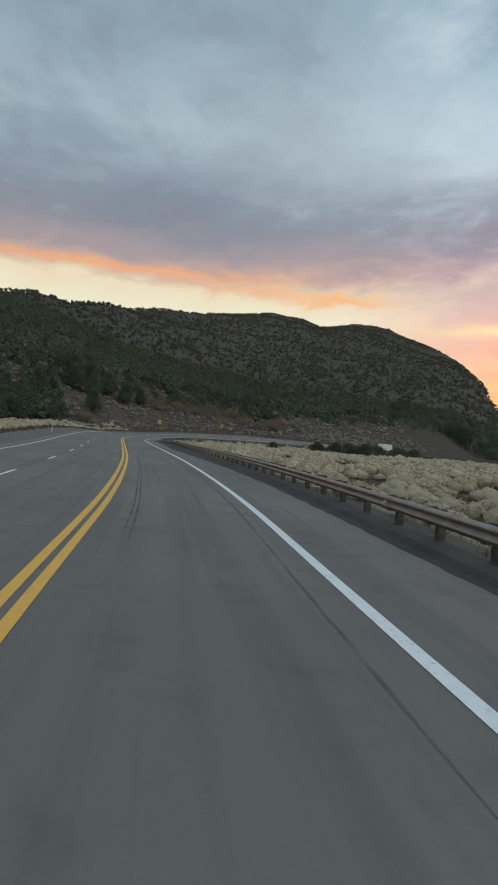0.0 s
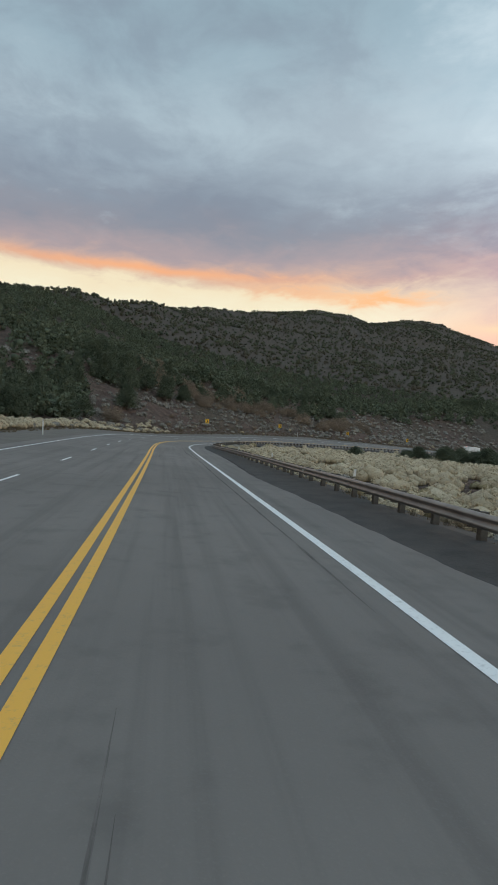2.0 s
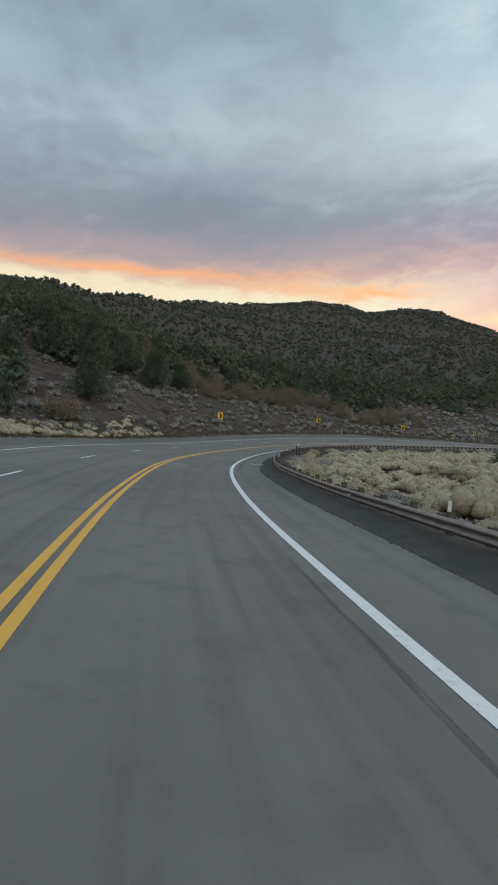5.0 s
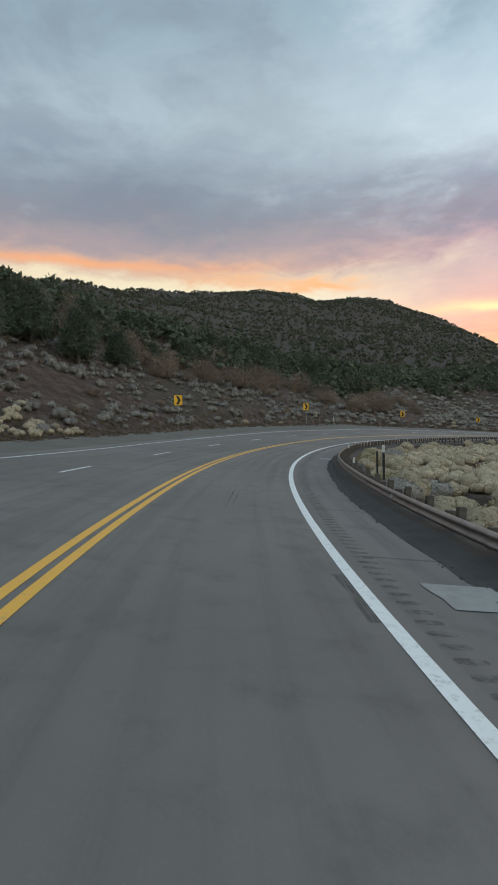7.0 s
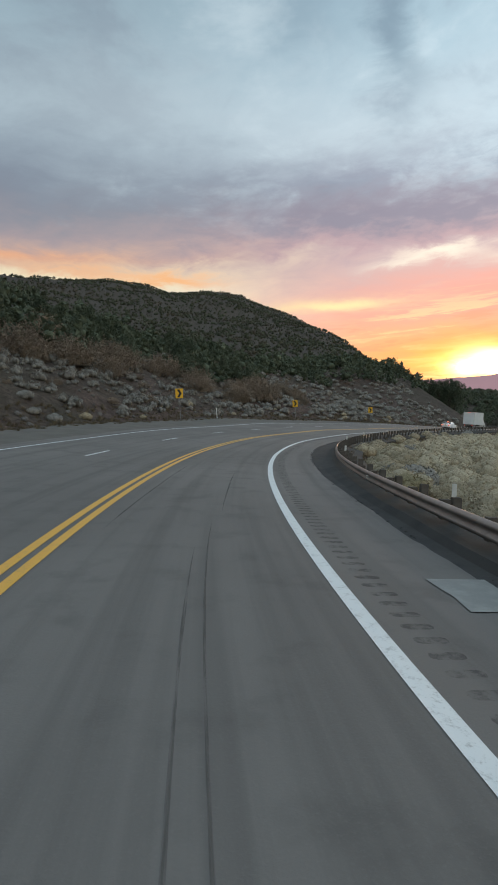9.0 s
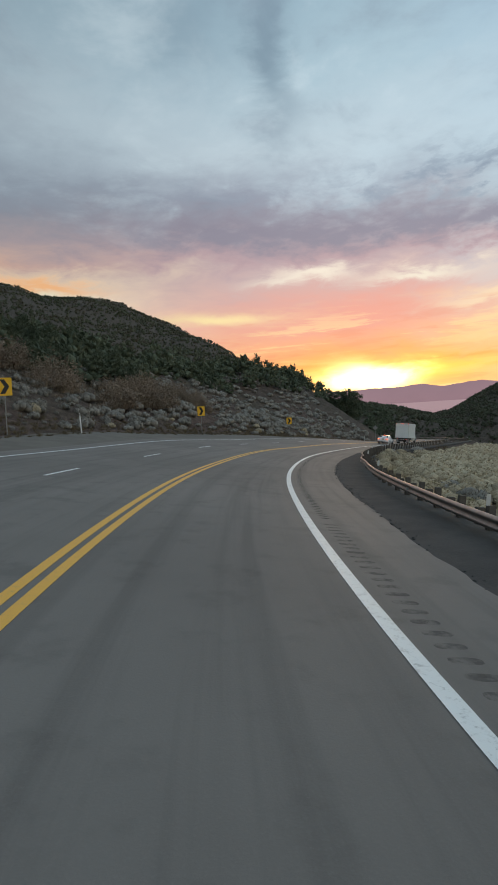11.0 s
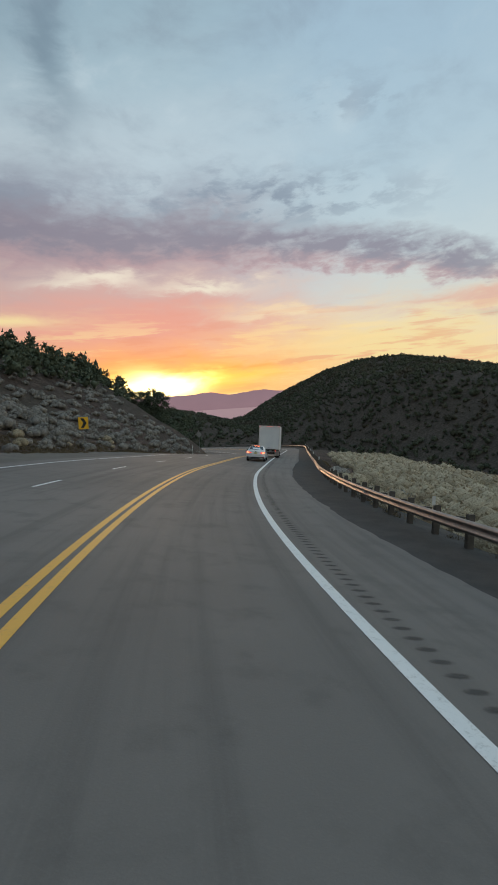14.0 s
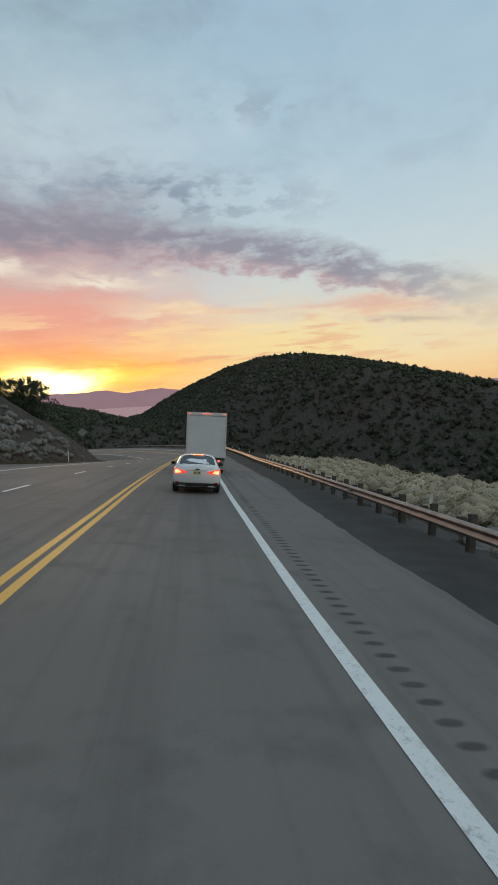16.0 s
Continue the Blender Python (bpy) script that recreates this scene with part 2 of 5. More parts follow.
def asphalt(n, s):
    p = n.add("ShaderNodeTexCoord").outputs["Object"]
    u = n.add("ShaderNodeUVMap").outputs[0]
    uv = n.add("ShaderNodeSeparateXYZ")
    n.link(u, uv.inputs[0])
    along = n.noise(n.combine(n.math("MULTIPLY", uv.outputs[0], 2.2), n.math("MULTIPLY", uv.outputs[1], 0.05), 0.0), 1.0, 5.0, 0.6)
    patch = n.noise(p, 0.12, 5.0, 0.6)
    grit = n.noise(p, 45.0, 3.0, 0.7)
    blot = n.noise(p, 1.3, 4.0, 0.6)
    c = n.mix(n.band(patch, 0.3, 0.7), (0.166, 0.152, 0.141), (0.206, 0.189, 0.175))
    c = n.mix(n.math("MULTIPLY", n.band(along, 0.45, 0.7), 0.5), c, (0.120, 0.110, 0.103))
    c = n.mix(n.math("MULTIPLY", n.band(blot, 0.5, 0.72), 0.4), c, (0.100, 0.093, 0.087))
    c = n.mix(n.math("MULTIPLY", n.band(grit, 0.5, 0.75), 0.2), c, (0.25, 0.23, 0.215))
    n.link(c, s.inputs["Base Color"])
    n.link(n.math("ADD", 0.62, n.math("MULTIPLY", along, 0.22)), s.inputs["Roughness"])
    s.inputs["Specular IOR Level"].default_value = 0.2
    bump(n, s, grit, 0.5, 0.006)


def paint(a, worn, scale=7.0, keep=0.62):
    def build(n, s):
        p = n.add("ShaderNodeTexCoord").outputs["Object"]
        k = n.noise(p, scale, 6.0, 0.7)
        g = n.noise(p, 40.0, 3.0, 0.7)
        c = n.mix(n.band(n.math("ADD", n.math("MULTIPLY", k, 0.65), n.math("MULTIPLY", g, 0.35)), keep - 0.1, keep + 0.1), a, worn)
        n.link(c, s.inputs["Base Color"])
        s.inputs["Roughness"].default_value = 0.55
        bump(n, s, g, 0.3, 0.004)
    return build


def soil(n, s):
    p = n.add("ShaderNodeTexCoord").outputs["Object"]
    k = n.noise(p, 0.05, 6.0, 0.6)
    m = n.noise(p, 0.6, 6.0, 0.65)
    g = n.noise(p, 9.0, 5.0, 0.7)
    c = n.mix(n.band(m, 0.35, 0.68), (0.100, 0.070, 0.060), (0.185, 0.134, 0.114))
    c = n.mix(n.math("MULTIPLY", n.band(k, 0.4, 0.65), 0.5), c, (0.085, 0.086, 0.060))
    crag = n.noise(n.vec("MULTIPLY", p, (1.0, 1.0, 0.5)), 2.6, 5.0, 0.65, 0.5)
    c = n.mix(n.math("MULTIPLY", n.band(crag, 0.48, 0.62), 0.65), c, (0.052, 0.039, 0.035))
    hub = n.vec("LENGTH", n.vec("MULTIPLY", n.vec("SUBTRACT", p, (0.0, 150.0, 0.0)), (1.0, 1.0, 0.0)))
    cover = n.mix(n.band(m, 0.4, 0.65), (0.064, 0.058, 0.049), (0.108, 0.090, 0.077))          # low scrub on the hills away from the cut
    c = n.mix(n.math("MULTIPLY", n.band(hub, 125.0, 210.0), 0.85), c, cover)
    c = n.mix(n.math("MULTIPLY", n.band(g, 0.55, 0.8), n.band(hub, 210.0, 125.0, (0.1, 0.5))), c, (0.21, 0.175, 0.145))
    n.link(c, s.inputs["Base Color"])
    s.inputs["Roughness"].default_value = 0.95
    s.inputs["Specular IOR Level"].default_value = 0.1
    bump(n, s, n.math("ADD", g, n.math("MULTIPLY", m, 3.0)), 0.9, 0.25)


def glowing(name, colour, strength, base=(0.4, 0.02, 0.01)):
    def build(n, s):
        s.inputs["Base Color"].default_value = (*base, 1)
        s.inputs["Emission Color"].default_value = (*colour, 1)
        s.inputs["Emission Strength"].default_value = strength
        s.inputs["Roughness"].default_value = 0.2
    return material(name, build)


M_ROAD = material("worn_asphalt", asphalt)
M_YELLOW = material("yellow_paint", paint((0.82, 0.44, 0.065), (0.48, 0.31, 0.13), 9.0, 0.62))
M_WHITE = material("white_paint", paint((0.80, 0.81, 0.80), (0.42, 0.42, 0.41), 9.0, 0.60))
M_SOIL = material("dry_soil", soil)
M_CINDER = plain("dark_cinders", (0.035, 0.034, 0.034), (0.062, 0.058, 0.055), 1.2, 0.95, 0, 0.9, 18)
M_GRAVEL = plain("shoulder_gravel", (0.12, 0.108, 0.096), (0.165, 0.15, 0.13), 0.5, 0.95, 0, 0.8, 14)
def rubber(n, s):
    """Streaky, half worn-away rubber; the strip's UV gives metres across and along."""
    uv = n.add("ShaderNodeSeparateXYZ")
    n.link(n.add("ShaderNodeUVMap").outputs[0], uv.inputs[0])
    k = n.noise(n.combine(n.math("MULTIPLY", uv.outputs[0], 30.0), n.math("MULTIPLY", uv.outputs[1], 0.9), 0.0), 1.0, 5.0, 0.65)
    n.link(n.mix(k, (0.075, 0.072, 0.069), (0.115, 0.108, 0.102)), s.inputs["Base Color"])
    n.link(n.band(k, 0.36, 0.64, (0.04, 0.55)), s.inputs["Alpha"])
    s.inputs["Roughness"].default_value = 0.75


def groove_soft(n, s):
    """Groove laid flat; its hollow's dark is put into the colour, strongest mid-oval."""
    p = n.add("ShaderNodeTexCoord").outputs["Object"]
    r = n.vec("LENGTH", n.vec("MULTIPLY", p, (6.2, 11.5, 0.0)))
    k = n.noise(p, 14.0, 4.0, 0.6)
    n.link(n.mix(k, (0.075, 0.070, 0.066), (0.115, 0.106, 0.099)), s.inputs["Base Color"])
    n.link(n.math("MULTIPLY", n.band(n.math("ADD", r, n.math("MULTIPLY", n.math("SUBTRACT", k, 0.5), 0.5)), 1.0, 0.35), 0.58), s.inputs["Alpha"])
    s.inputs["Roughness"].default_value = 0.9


# fainter flat grooves, their dark put into the colour in random patches
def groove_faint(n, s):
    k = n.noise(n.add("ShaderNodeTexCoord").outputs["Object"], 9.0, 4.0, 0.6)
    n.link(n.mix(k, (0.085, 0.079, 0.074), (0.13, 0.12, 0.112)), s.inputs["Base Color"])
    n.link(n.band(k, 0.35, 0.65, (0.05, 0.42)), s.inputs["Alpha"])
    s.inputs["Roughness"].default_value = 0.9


M_TYRE_MARK = material("rubber_on_asphalt", rubber)
M_RAIL = plain("weathered_galvanised_steel", (0.28, 0.24, 0.215), (0.40, 0.35, 0.315), 2.2, 0.42, 0.85, 0.1, 25)
M_POST = plain("weathered_timber", (0.075, 0.065, 0.055), (0.125, 0.11, 0.095), 5.0, 0.9, 0, 0.6, 30)
M_STEEL = plain("grey_steel", (0.24, 0.24, 0.24), (0.34, 0.34, 0.34), 4, 0.5, 0.7)
M_SIGN = plain("yellow_sign_sheeting", (0.95, 0.53, 0.015), (0.90, 0.49, 0.015), 2, 0.4, 0, 0.02)
M_BLACK = plain("black_sheeting", (0.012, 0.012, 0.013), (0.018, 0.018, 0.018), 6, 0.5, 0, 0.05)
M_DELIN = plain("white_plastic", (0.62, 0.62, 0.6), (0.72, 0.72, 0.7), 8, 0.5, 0, 0.05)
M_CONC = plain("old_concrete", (0.28, 0.275, 0.26), (0.36, 0.35, 0.33), 3, 0.9, 0, 0.4, 30)
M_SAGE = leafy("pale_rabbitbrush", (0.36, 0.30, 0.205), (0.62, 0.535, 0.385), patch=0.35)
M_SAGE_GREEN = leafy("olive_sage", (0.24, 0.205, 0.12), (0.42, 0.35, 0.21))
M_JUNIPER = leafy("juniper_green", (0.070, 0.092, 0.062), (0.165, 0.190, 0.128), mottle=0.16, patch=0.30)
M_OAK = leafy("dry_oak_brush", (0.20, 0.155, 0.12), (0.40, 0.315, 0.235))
M_BARK = plain("grey_bark", (0.07, 0.06, 0.05), (0.12, 0.10, 0.085), 6, 0.9, 0, 0.8, 20)
M_GROOVE, M_GROOVE_FAINT = material("painted_groove", groove_soft), material("painted_groove_faint", groove_faint)
M_ROCK = plain("dark_rock", (0.10, 0.088, 0.08), (0.19, 0.17, 0.155), 2.5, 0.9, 0, 0.7, 14)
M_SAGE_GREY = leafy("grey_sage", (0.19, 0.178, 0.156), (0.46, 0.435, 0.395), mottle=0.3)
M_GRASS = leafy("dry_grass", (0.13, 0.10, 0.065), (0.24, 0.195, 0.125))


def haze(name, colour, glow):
    """Far ground; the evening air's haze is put into its colour and made to glow."""
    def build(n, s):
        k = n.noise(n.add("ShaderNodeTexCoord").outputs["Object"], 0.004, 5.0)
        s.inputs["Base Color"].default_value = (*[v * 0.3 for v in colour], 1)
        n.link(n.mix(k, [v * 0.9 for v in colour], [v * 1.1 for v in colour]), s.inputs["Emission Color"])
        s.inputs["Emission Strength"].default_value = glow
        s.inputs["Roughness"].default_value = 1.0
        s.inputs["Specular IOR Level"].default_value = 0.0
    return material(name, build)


M_FAR = haze("haze_glow_mountains", lin(160, 128, 134), 1.0)
M_PLAIN = haze("haze_glow_plain", lin(180, 148, 150), 1.0)


def woodland(n, s):
    """Juniper crowns far off: dark green, with greyer and browner stands in patches."""
    p = n.add("ShaderNodeNewGeometry")
    stand_of = n.noise(p.outputs["Position"], 0.018, 4.0, 0.6)
    tree = n.noise(p.outputs["Position"], 0.22, 2.0)
    c = n.mix(n.math("ADD", n.math("MULTIPLY", p.outputs["Random Per Island"], 0.25), n.math("MULTIPLY", n.band(tree, 0.3, 0.7), 0.75)), (0.058, 0.070, 0.049), (0.118, 0.128, 0.090))
    c = n.mix(n.math("MULTIPLY", n.band(stand_of, 0.48, 0.66), 0.7), c, (0.104, 0.086, 0.072))
    fine_noise = n.noise(p.outputs["Position"], 1.6, 4.0, 0.7)
    # tone drops where the noise behind the bump is low
    c = n.mix(n.math("MULTIPLY", n.band(fine_noise, 0.5, 0.35), 0.5), c, (0.038, 0.042, 0.032))
    n.link(c, s.inputs["Base Color"])
    bump(n, s, fine_noise, 0.8, 0.5)
    s.inputs["Roughness"].default_value = 0.9
    s.inputs["Specular IOR Level"].default_value = 0.08


M_WOODS = material("distant_woodland", woodland)

# ---- mesh helpers ----
def mesh_object(name, verts, faces, mat=None, parent=None, smooth=False, uv=None):
    me = bpy.data.meshes.new(name)
    me.from_pydata([tuple(v) for v in verts], [], faces)
    if uv is not None:
        layer = me.uv_layers.new(name="UVMap")
        idx = np.empty(len(me.loops), dtype=np.int32)
        me.loops.foreach_get("vertex_index", idx)
        layer.data.foreach_set("uv", np.asarray(uv, dtype=np.float32)[idx].ravel())
    if smooth:
        me.polygons.foreach_set("use_smooth", [True] * len(me.polygons))
    if mat:
        me.materials.append(mat)
    me.update()
    ob = new(name, me)
    if parent:
        ob.parent = parent
    return ob


def part(name, bm, mat, parent, label="", smooth=False):
    me = bpy.data.meshes.new(name)
    bm.to_mesh(me)
    bm.free()
    me.materials.append(mat)
    if smooth:
        me.polygons.foreach_set("use_smooth", [True] * len(me.polygons))
    ob = new(name, me)
    ob.parent = parent
    if label:
        ob["label"] = label
    return ob


def share(name, me, parent, m=None):
    """One more object on a mesh that others use too."""
    ob = new(name, me)
    ob.parent = parent
    if m is not None:
        ob.matrix_basis = m
    return ob


def box(bm, sx, sy, sz, m=Matrix(), bevel=0.0):
    r = bmesh.ops.create_cube(bm, size=1, matrix=m @ Matrix.Diagonal((sx, sy, sz, 1)))
    if bevel:
        edges = {e for v in r["verts"] for e in v.link_edges}
        bmesh.ops.bevel(bm, geom=list(edges), offset=bevel, segments=2, affect="EDGES", clamp_overlap=True)
    return bm


def tube(bm, r1, r2, depth, m=Matrix(), sides=12):
    bmesh.ops.create_cone(bm, cap_ends=True, segments=sides, radius1=r1, radius2=r2, depth=depth, matrix=m)
    return bm


def fresh(draw):
    bm = bmesh.new()
    draw(bm)
    return bm


# ---- the road's line: the double yellow line ----
LINE = [
    (15.0, -98.0), (6.6, -49.4), (-1.38, -0.22), (-4.09, 16.50), (-7.56, 33.45), (-11.56, 50.54), (-15.65, 67.62), (-19.69, 84.38), (-23.19, 100.65),
    (-25.20, 116.34), (-25.28, 131.37), (-23.81, 145.88), (-20.63, 159.92), (-15.90, 173.38), (-9.49, 186.06), (-1.80, 198.17), (7.53, 209.75),
    (18.45, 220.81), (30.71, 231.06), (43.82, 240.39), (57.04, 249.41), (77.0, 263.0), (100.0, 278.5), (123.0, 295.0), (145.0, 317.0), (164.0, 343.0),
    (178.0, 371.0), (187.0, 401.0)]
# height and crossfall at some of those knots
PROFILE = [(0, -2.2, 0.02), (1, -2.0, 0.02), (2, -1.87, 0.025), (4, -1.78, 0.031), (5, -1.72, 0.036), (6, -1.60, 0.055), (7, -1.46, 0.068), (8, -1.38, 0.088),
           (9, -1.34, 0.103), (10, -1.43, 0.097), (11, -1.49, 0.083), (12, -1.48, 0.088), (13, -1.47, 0.102), (14, -1.50, 0.122), (16, -1.99, 0.150),
           (18, -3.05, 0.130), (19, -3.74, 0.112), (20, -4.45, 0.095), (21, -5.75, 0.05), (22, -7.2, 0.0), (23, -8.7, -0.05), (24, -10.0, -0.06), (27, -12.4, -0.06)]
LINE = [(x, y, *(np.interp(i, [p[0] for p in PROFILE], [p[j] for p in PROFILE]) for j in (1, 2))) for i, (x, y) in enumerate(LINE)]


def spline(rows, step):
    """Catmull-Rom through the rows, resampled to even steps along the first two columns."""
    k = np.array(rows, float)
    k = np.vstack([2 * k[0] - k[1], k, 2 * k[-1] - k[-2]])
    out = []
    for i in range(1, len(k) - 2):
        u = np.linspace(0, 1, 40, endpoint=False)[:, None]
        a, b, c, d = k[i - 1:i + 3]
        out.append(0.5 * (2 * b + (c - a) * u + (2 * a - 5 * b + 4 * c - d) * u**2 + (3 * b - a - 3 * c + d) * u**3))
    p = np.vstack(out)
    s = np.r_[0, np.cumsum(np.hypot(*np.diff(p[:, :2], axis=0).T))]
    g = np.arange(0, s[-1], step)
    return np.stack([np.interp(g, s, p[:, j]) for j in range(p.shape[1])], 1)


ROAD = spline(LINE, 1.0)
COUNT = len(ROAD)
HEAD = np.gradient(ROAD[:, :2], axis=0)
HEAD /= np.linalg.norm(HEAD, axis=1)[:, None]
RIGHT = np.stack([HEAD[:, 1], -HEAD[:, 0]], 1)
GRADE = np.gradient(ROAD[:, 2])
START = int(np.argmin(np.hypot(ROAD[:, 0] + 1.38, ROAD[:, 1] + 0.22)))        # the station beside the first camera


def at(s, d, lift=0.0):
    """The place on the road's plane at station s (metres along) and d metres to the right of the yellow line."""
    s = np.asarray(s, float)
    i = np.arange(COUNT)
    x, y, z, b = (np.interp(s, i, ROAD[:, j]) for j in range(4))
    rx, ry = np.interp(s, i, RIGHT[:, 0]), np.interp(s, i, RIGHT[:, 1])
    return np.stack([x + rx * d, y + ry * d, z - b * d + lift], -1)


def station(x, y):
    """Station and offset of places given by x and y arrays."""
    x, y = np.asarray(x, float), np.asarray(y, float)
    s, d = np.empty(len(x)), np.empty(len(x))
    for c in range(0, len(x), 4000):
        dx, dy = x[c:c + 4000, None] - ROAD[None, :, 0], y[c:c + 4000, None] - ROAD[None, :, 1]
        j = np.argmin(dx * dx + dy * dy, 1)
        r = np.arange(len(j))
        along = dx[r, j] * HEAD[j, 0] + dy[r, j] * HEAD[j, 1]
        s[c:c + 4000] = j + along
        d[c:c + 4000] = dx[r, j] * RIGHT[j, 0] + dy[r, j] * RIGHT[j, 1]
    return s, d


def step(x, a, b):
    u = np.clip((np.asarray(x, float) - a) / (b - a), 0, 1)
    return u * u * (3 - 2 * u)


# offsets from the yellow line, by station from the first camera
def edge_line(s):
    return 3.82 + 0 * np.asarray(s, float)


def pave_right(s):
    return np.interp(np.asarray(s) - START, [0, 30, 45, 60, 76, 100, 118, 135, 160, 185, 200, 215, 230, 243, 262, 280, 400],
                     [5.85, 5.85, 5.5, 5.25, 5.9, 6.0, 5.5, 5.4, 5.75, 5.6, 6.0, 6.2, 6.4, 6.1, 6.05, 6.7, 6.7])


def rail_offset(s):
    return np.interp(np.asarray(s) - START, [0, 30, 60, 80, 100, 118, 134, 150, 165, 190, 210, 228, 245, 265, 400],
                     [6.5, 6.8, 7.2, 7.4, 7.2, 6.6, 6.3, 6.2, 6.55, 7.35, 7.9, 7.8, 7.65, 7.95, 8.3])


def rail_lift(s):
    return np.interp(np.asarray(s) - START, [0, 70, 105, 190, 215, 400], [0.0, -0.05, -0.2, -0.16, 0.0, 0.0])


LEFT_LINE, LEFT_PAVE, DASH_LINE = -7.7, -9.0, -3.8


def wobble(x, y, size, seed=0):
    """Smooth value noise between -1 and 1."""
    x, y = np.asarray(x, float) / size + 31.7 * seed, np.asarray(y, float) / size - 17.3 * seed
    xi, yi = np.floor(x).astype(int), np.floor(y).astype(int)
    u, v = x - xi, y - yi
    u, v = u * u * (3 - 2 * u), v * v * (3 - 2 * v)

    def h(a, b):
        k = np.sin(a * 127.1 + b * 311.7 + seed * 13.7) * 43758.5453
        return (k - np.floor(k)) * 2 - 1
    return (h(xi, yi) * (1 - u) + h(xi + 1, yi) * u) * (1 - v) + (h(xi, yi + 1) * (1 - u) + h(xi + 1, yi + 1) * u) * v


# skyline seen from the hub: direction, distance, height
HUB = (0.0, 150.0)
RIDGES = [
    (-180, 500, 40), (-120, 450, 60), (-75, 420, 102), (-36, 460, 130), (-28.3, 575, 158), (-23.5, 720, 183), (-17.6, 900, 221), (-6.5, 1200, 289), (2.3, 1500, 358),
    (5.6, 1480, 342), (7.9, 1470, 318), (11.9, 1620, 356), (15.6, 1620, 335), (19.4, 1600, 285), (23.1, 1400, 210), (25.7, 1200, 145),
    (27.7, 879, 78), (30.5, 640, 36), (33.5, 560, 20), (38.9, 615, 15), (42.3, 663, 10), (45.6, 712, 0), (47.5, 800, 5), (50.7, 900, 32), (53.5, 960, 56),
    (55.9, 870, 67), (58.5, 827, 73), (62.6, 763, 69), (66.0, 709, 57), (69.7, 654, 43), (73.2, 610, 28), (78.4, 562, 9), (95, 500, 20), (130, 480, 30), (180, 500, 40)]


def far_height(x, y):
    dx, dy = np.asarray(x) - HUB[0], np.asarray(y) - HUB[1]
    az, r = np.degrees(np.arctan2(dx, dy)), np.hypot(dx, dy)
    k = np.array(RIDGES, float)
    top_r, top_z = np.interp(az, k[:, 0], k[:, 1]), np.interp(az, k[:, 0], k[:, 2])
    u = r / top_r
    low = np.interp(az, [-180, -60, 20, 40, 60, 100, 180], [-5, 2, 0, -18, -22, -8, -5])
    rise = np.where(u < 1, step(u, 0.05, 1.0) * 0.55 + np.clip(u - 0.15, 0, 1) / 0.85 * 0.45, 1 - np.clip((u - 1) * 0.9, 0, 1.0))
    far_base = np.where(u > 1, -40.0, low)
    ripple = wobble(x, y, 150, 1) * 9 + wobble(x, y, 60, 2) * 4 + wobble(x, y, 24, 3) * 1.3
    z = low + (top_z - low) * rise
    z = np.where(u > 1, far_base + (top_z - far_base) * rise, z)
    return z + ripple * np.clip(u * 2.2 - 0.2, 0, 1) * np.clip(np.abs(u - 1) * 5, 0.12, 1) * np.clip((top_z - low) / 120, 0.15, 1)


def ground_height(x, y):
    x, y = np.asarray(x, float).ravel(), np.asarray(y, float).ravel()
    s, d = station(x, y)
    i = np.clip(s, 0, COUNT - 1)
    k = np.arange(COUNT)
    t = i - START
    bank = np.interp(i, k, ROAD[:, 3])
    plane = np.interp(i, k, ROAD[:, 2]) - bank * np.clip(d, -16, 11)
    out_l, out_r = -15.0 - d, d - (rail_offset(i) + 0.7)
    steep = np.interp(t, [0, 60, 110, 140, 165, 190, 240, 300, 340, 380], [0.07, 0.06, 0.09, 0.25, 0.50, 0.52, 0.44, 0.43, 0.68, 0.74])
    left = np.where(out_l > 0, steep * np.clip(out_l, 0, 34) * step(out_l, -2, 5) + np.interp(t, [0, 100, 150, 220, 260, 400], [0.30, 0.36, 0.40, 0.26, 0.12, 0.05]) * np.clip(out_l - 26, 0, 400), 0)
    left += step(out_l, 0.5, 6) * (wobble(x, y, 8, 4) * 0.55 + wobble(x, y, 3.4, 5) * 0.26)
    fall = np.interp(t, [0, 150, 190, 230, 300], [0.02, 0.03, 0.05, 0.06, 0.12])
    drop = np.interp(t, [0, 130, 185, 215, 400], [90, 80, 40, 17, 12])
    right = -step(out_r, -0.6, 2.0) * 0.55 - fall * np.clip(out_r, 0, 60) - np.interp(t, [0, 150, 200, 400], [0.0, 0.05, 0.45, 0.5]) * np.clip(out_r - drop, 0, 40)
    right += step(out_r, 1, 6) * (wobble(x, y, 9, 6) * 0.3 + wobble(x, y, 3, 7) * 0.1)
    near = plane - 0.05 - 0.10 * (np.abs(d + 1) < 6.5) + left + right
    dist = np.maximum(out_l, out_r)
    over = np.maximum(0 - s, s - (COUNT - 1))
    far = far_height(x, y)
    w = np.maximum(step(dist, 45, 190), step(over, 0, 90))
    return near * (1 - w) + far * w


def axis(lo, hi, fine_lo, fine_hi, fine, grow):
    mid = list(np.arange(fine_lo, fine_hi + fine, fine))
    g, v = fine, fine_hi
    while v < hi:
        g *= grow
        v += g
        mid.append(v)
    g, v = fine, fine_lo
    while v > lo:
        g *= grow
        v -= g
        mid.insert(0, v)
    return np.array(mid)


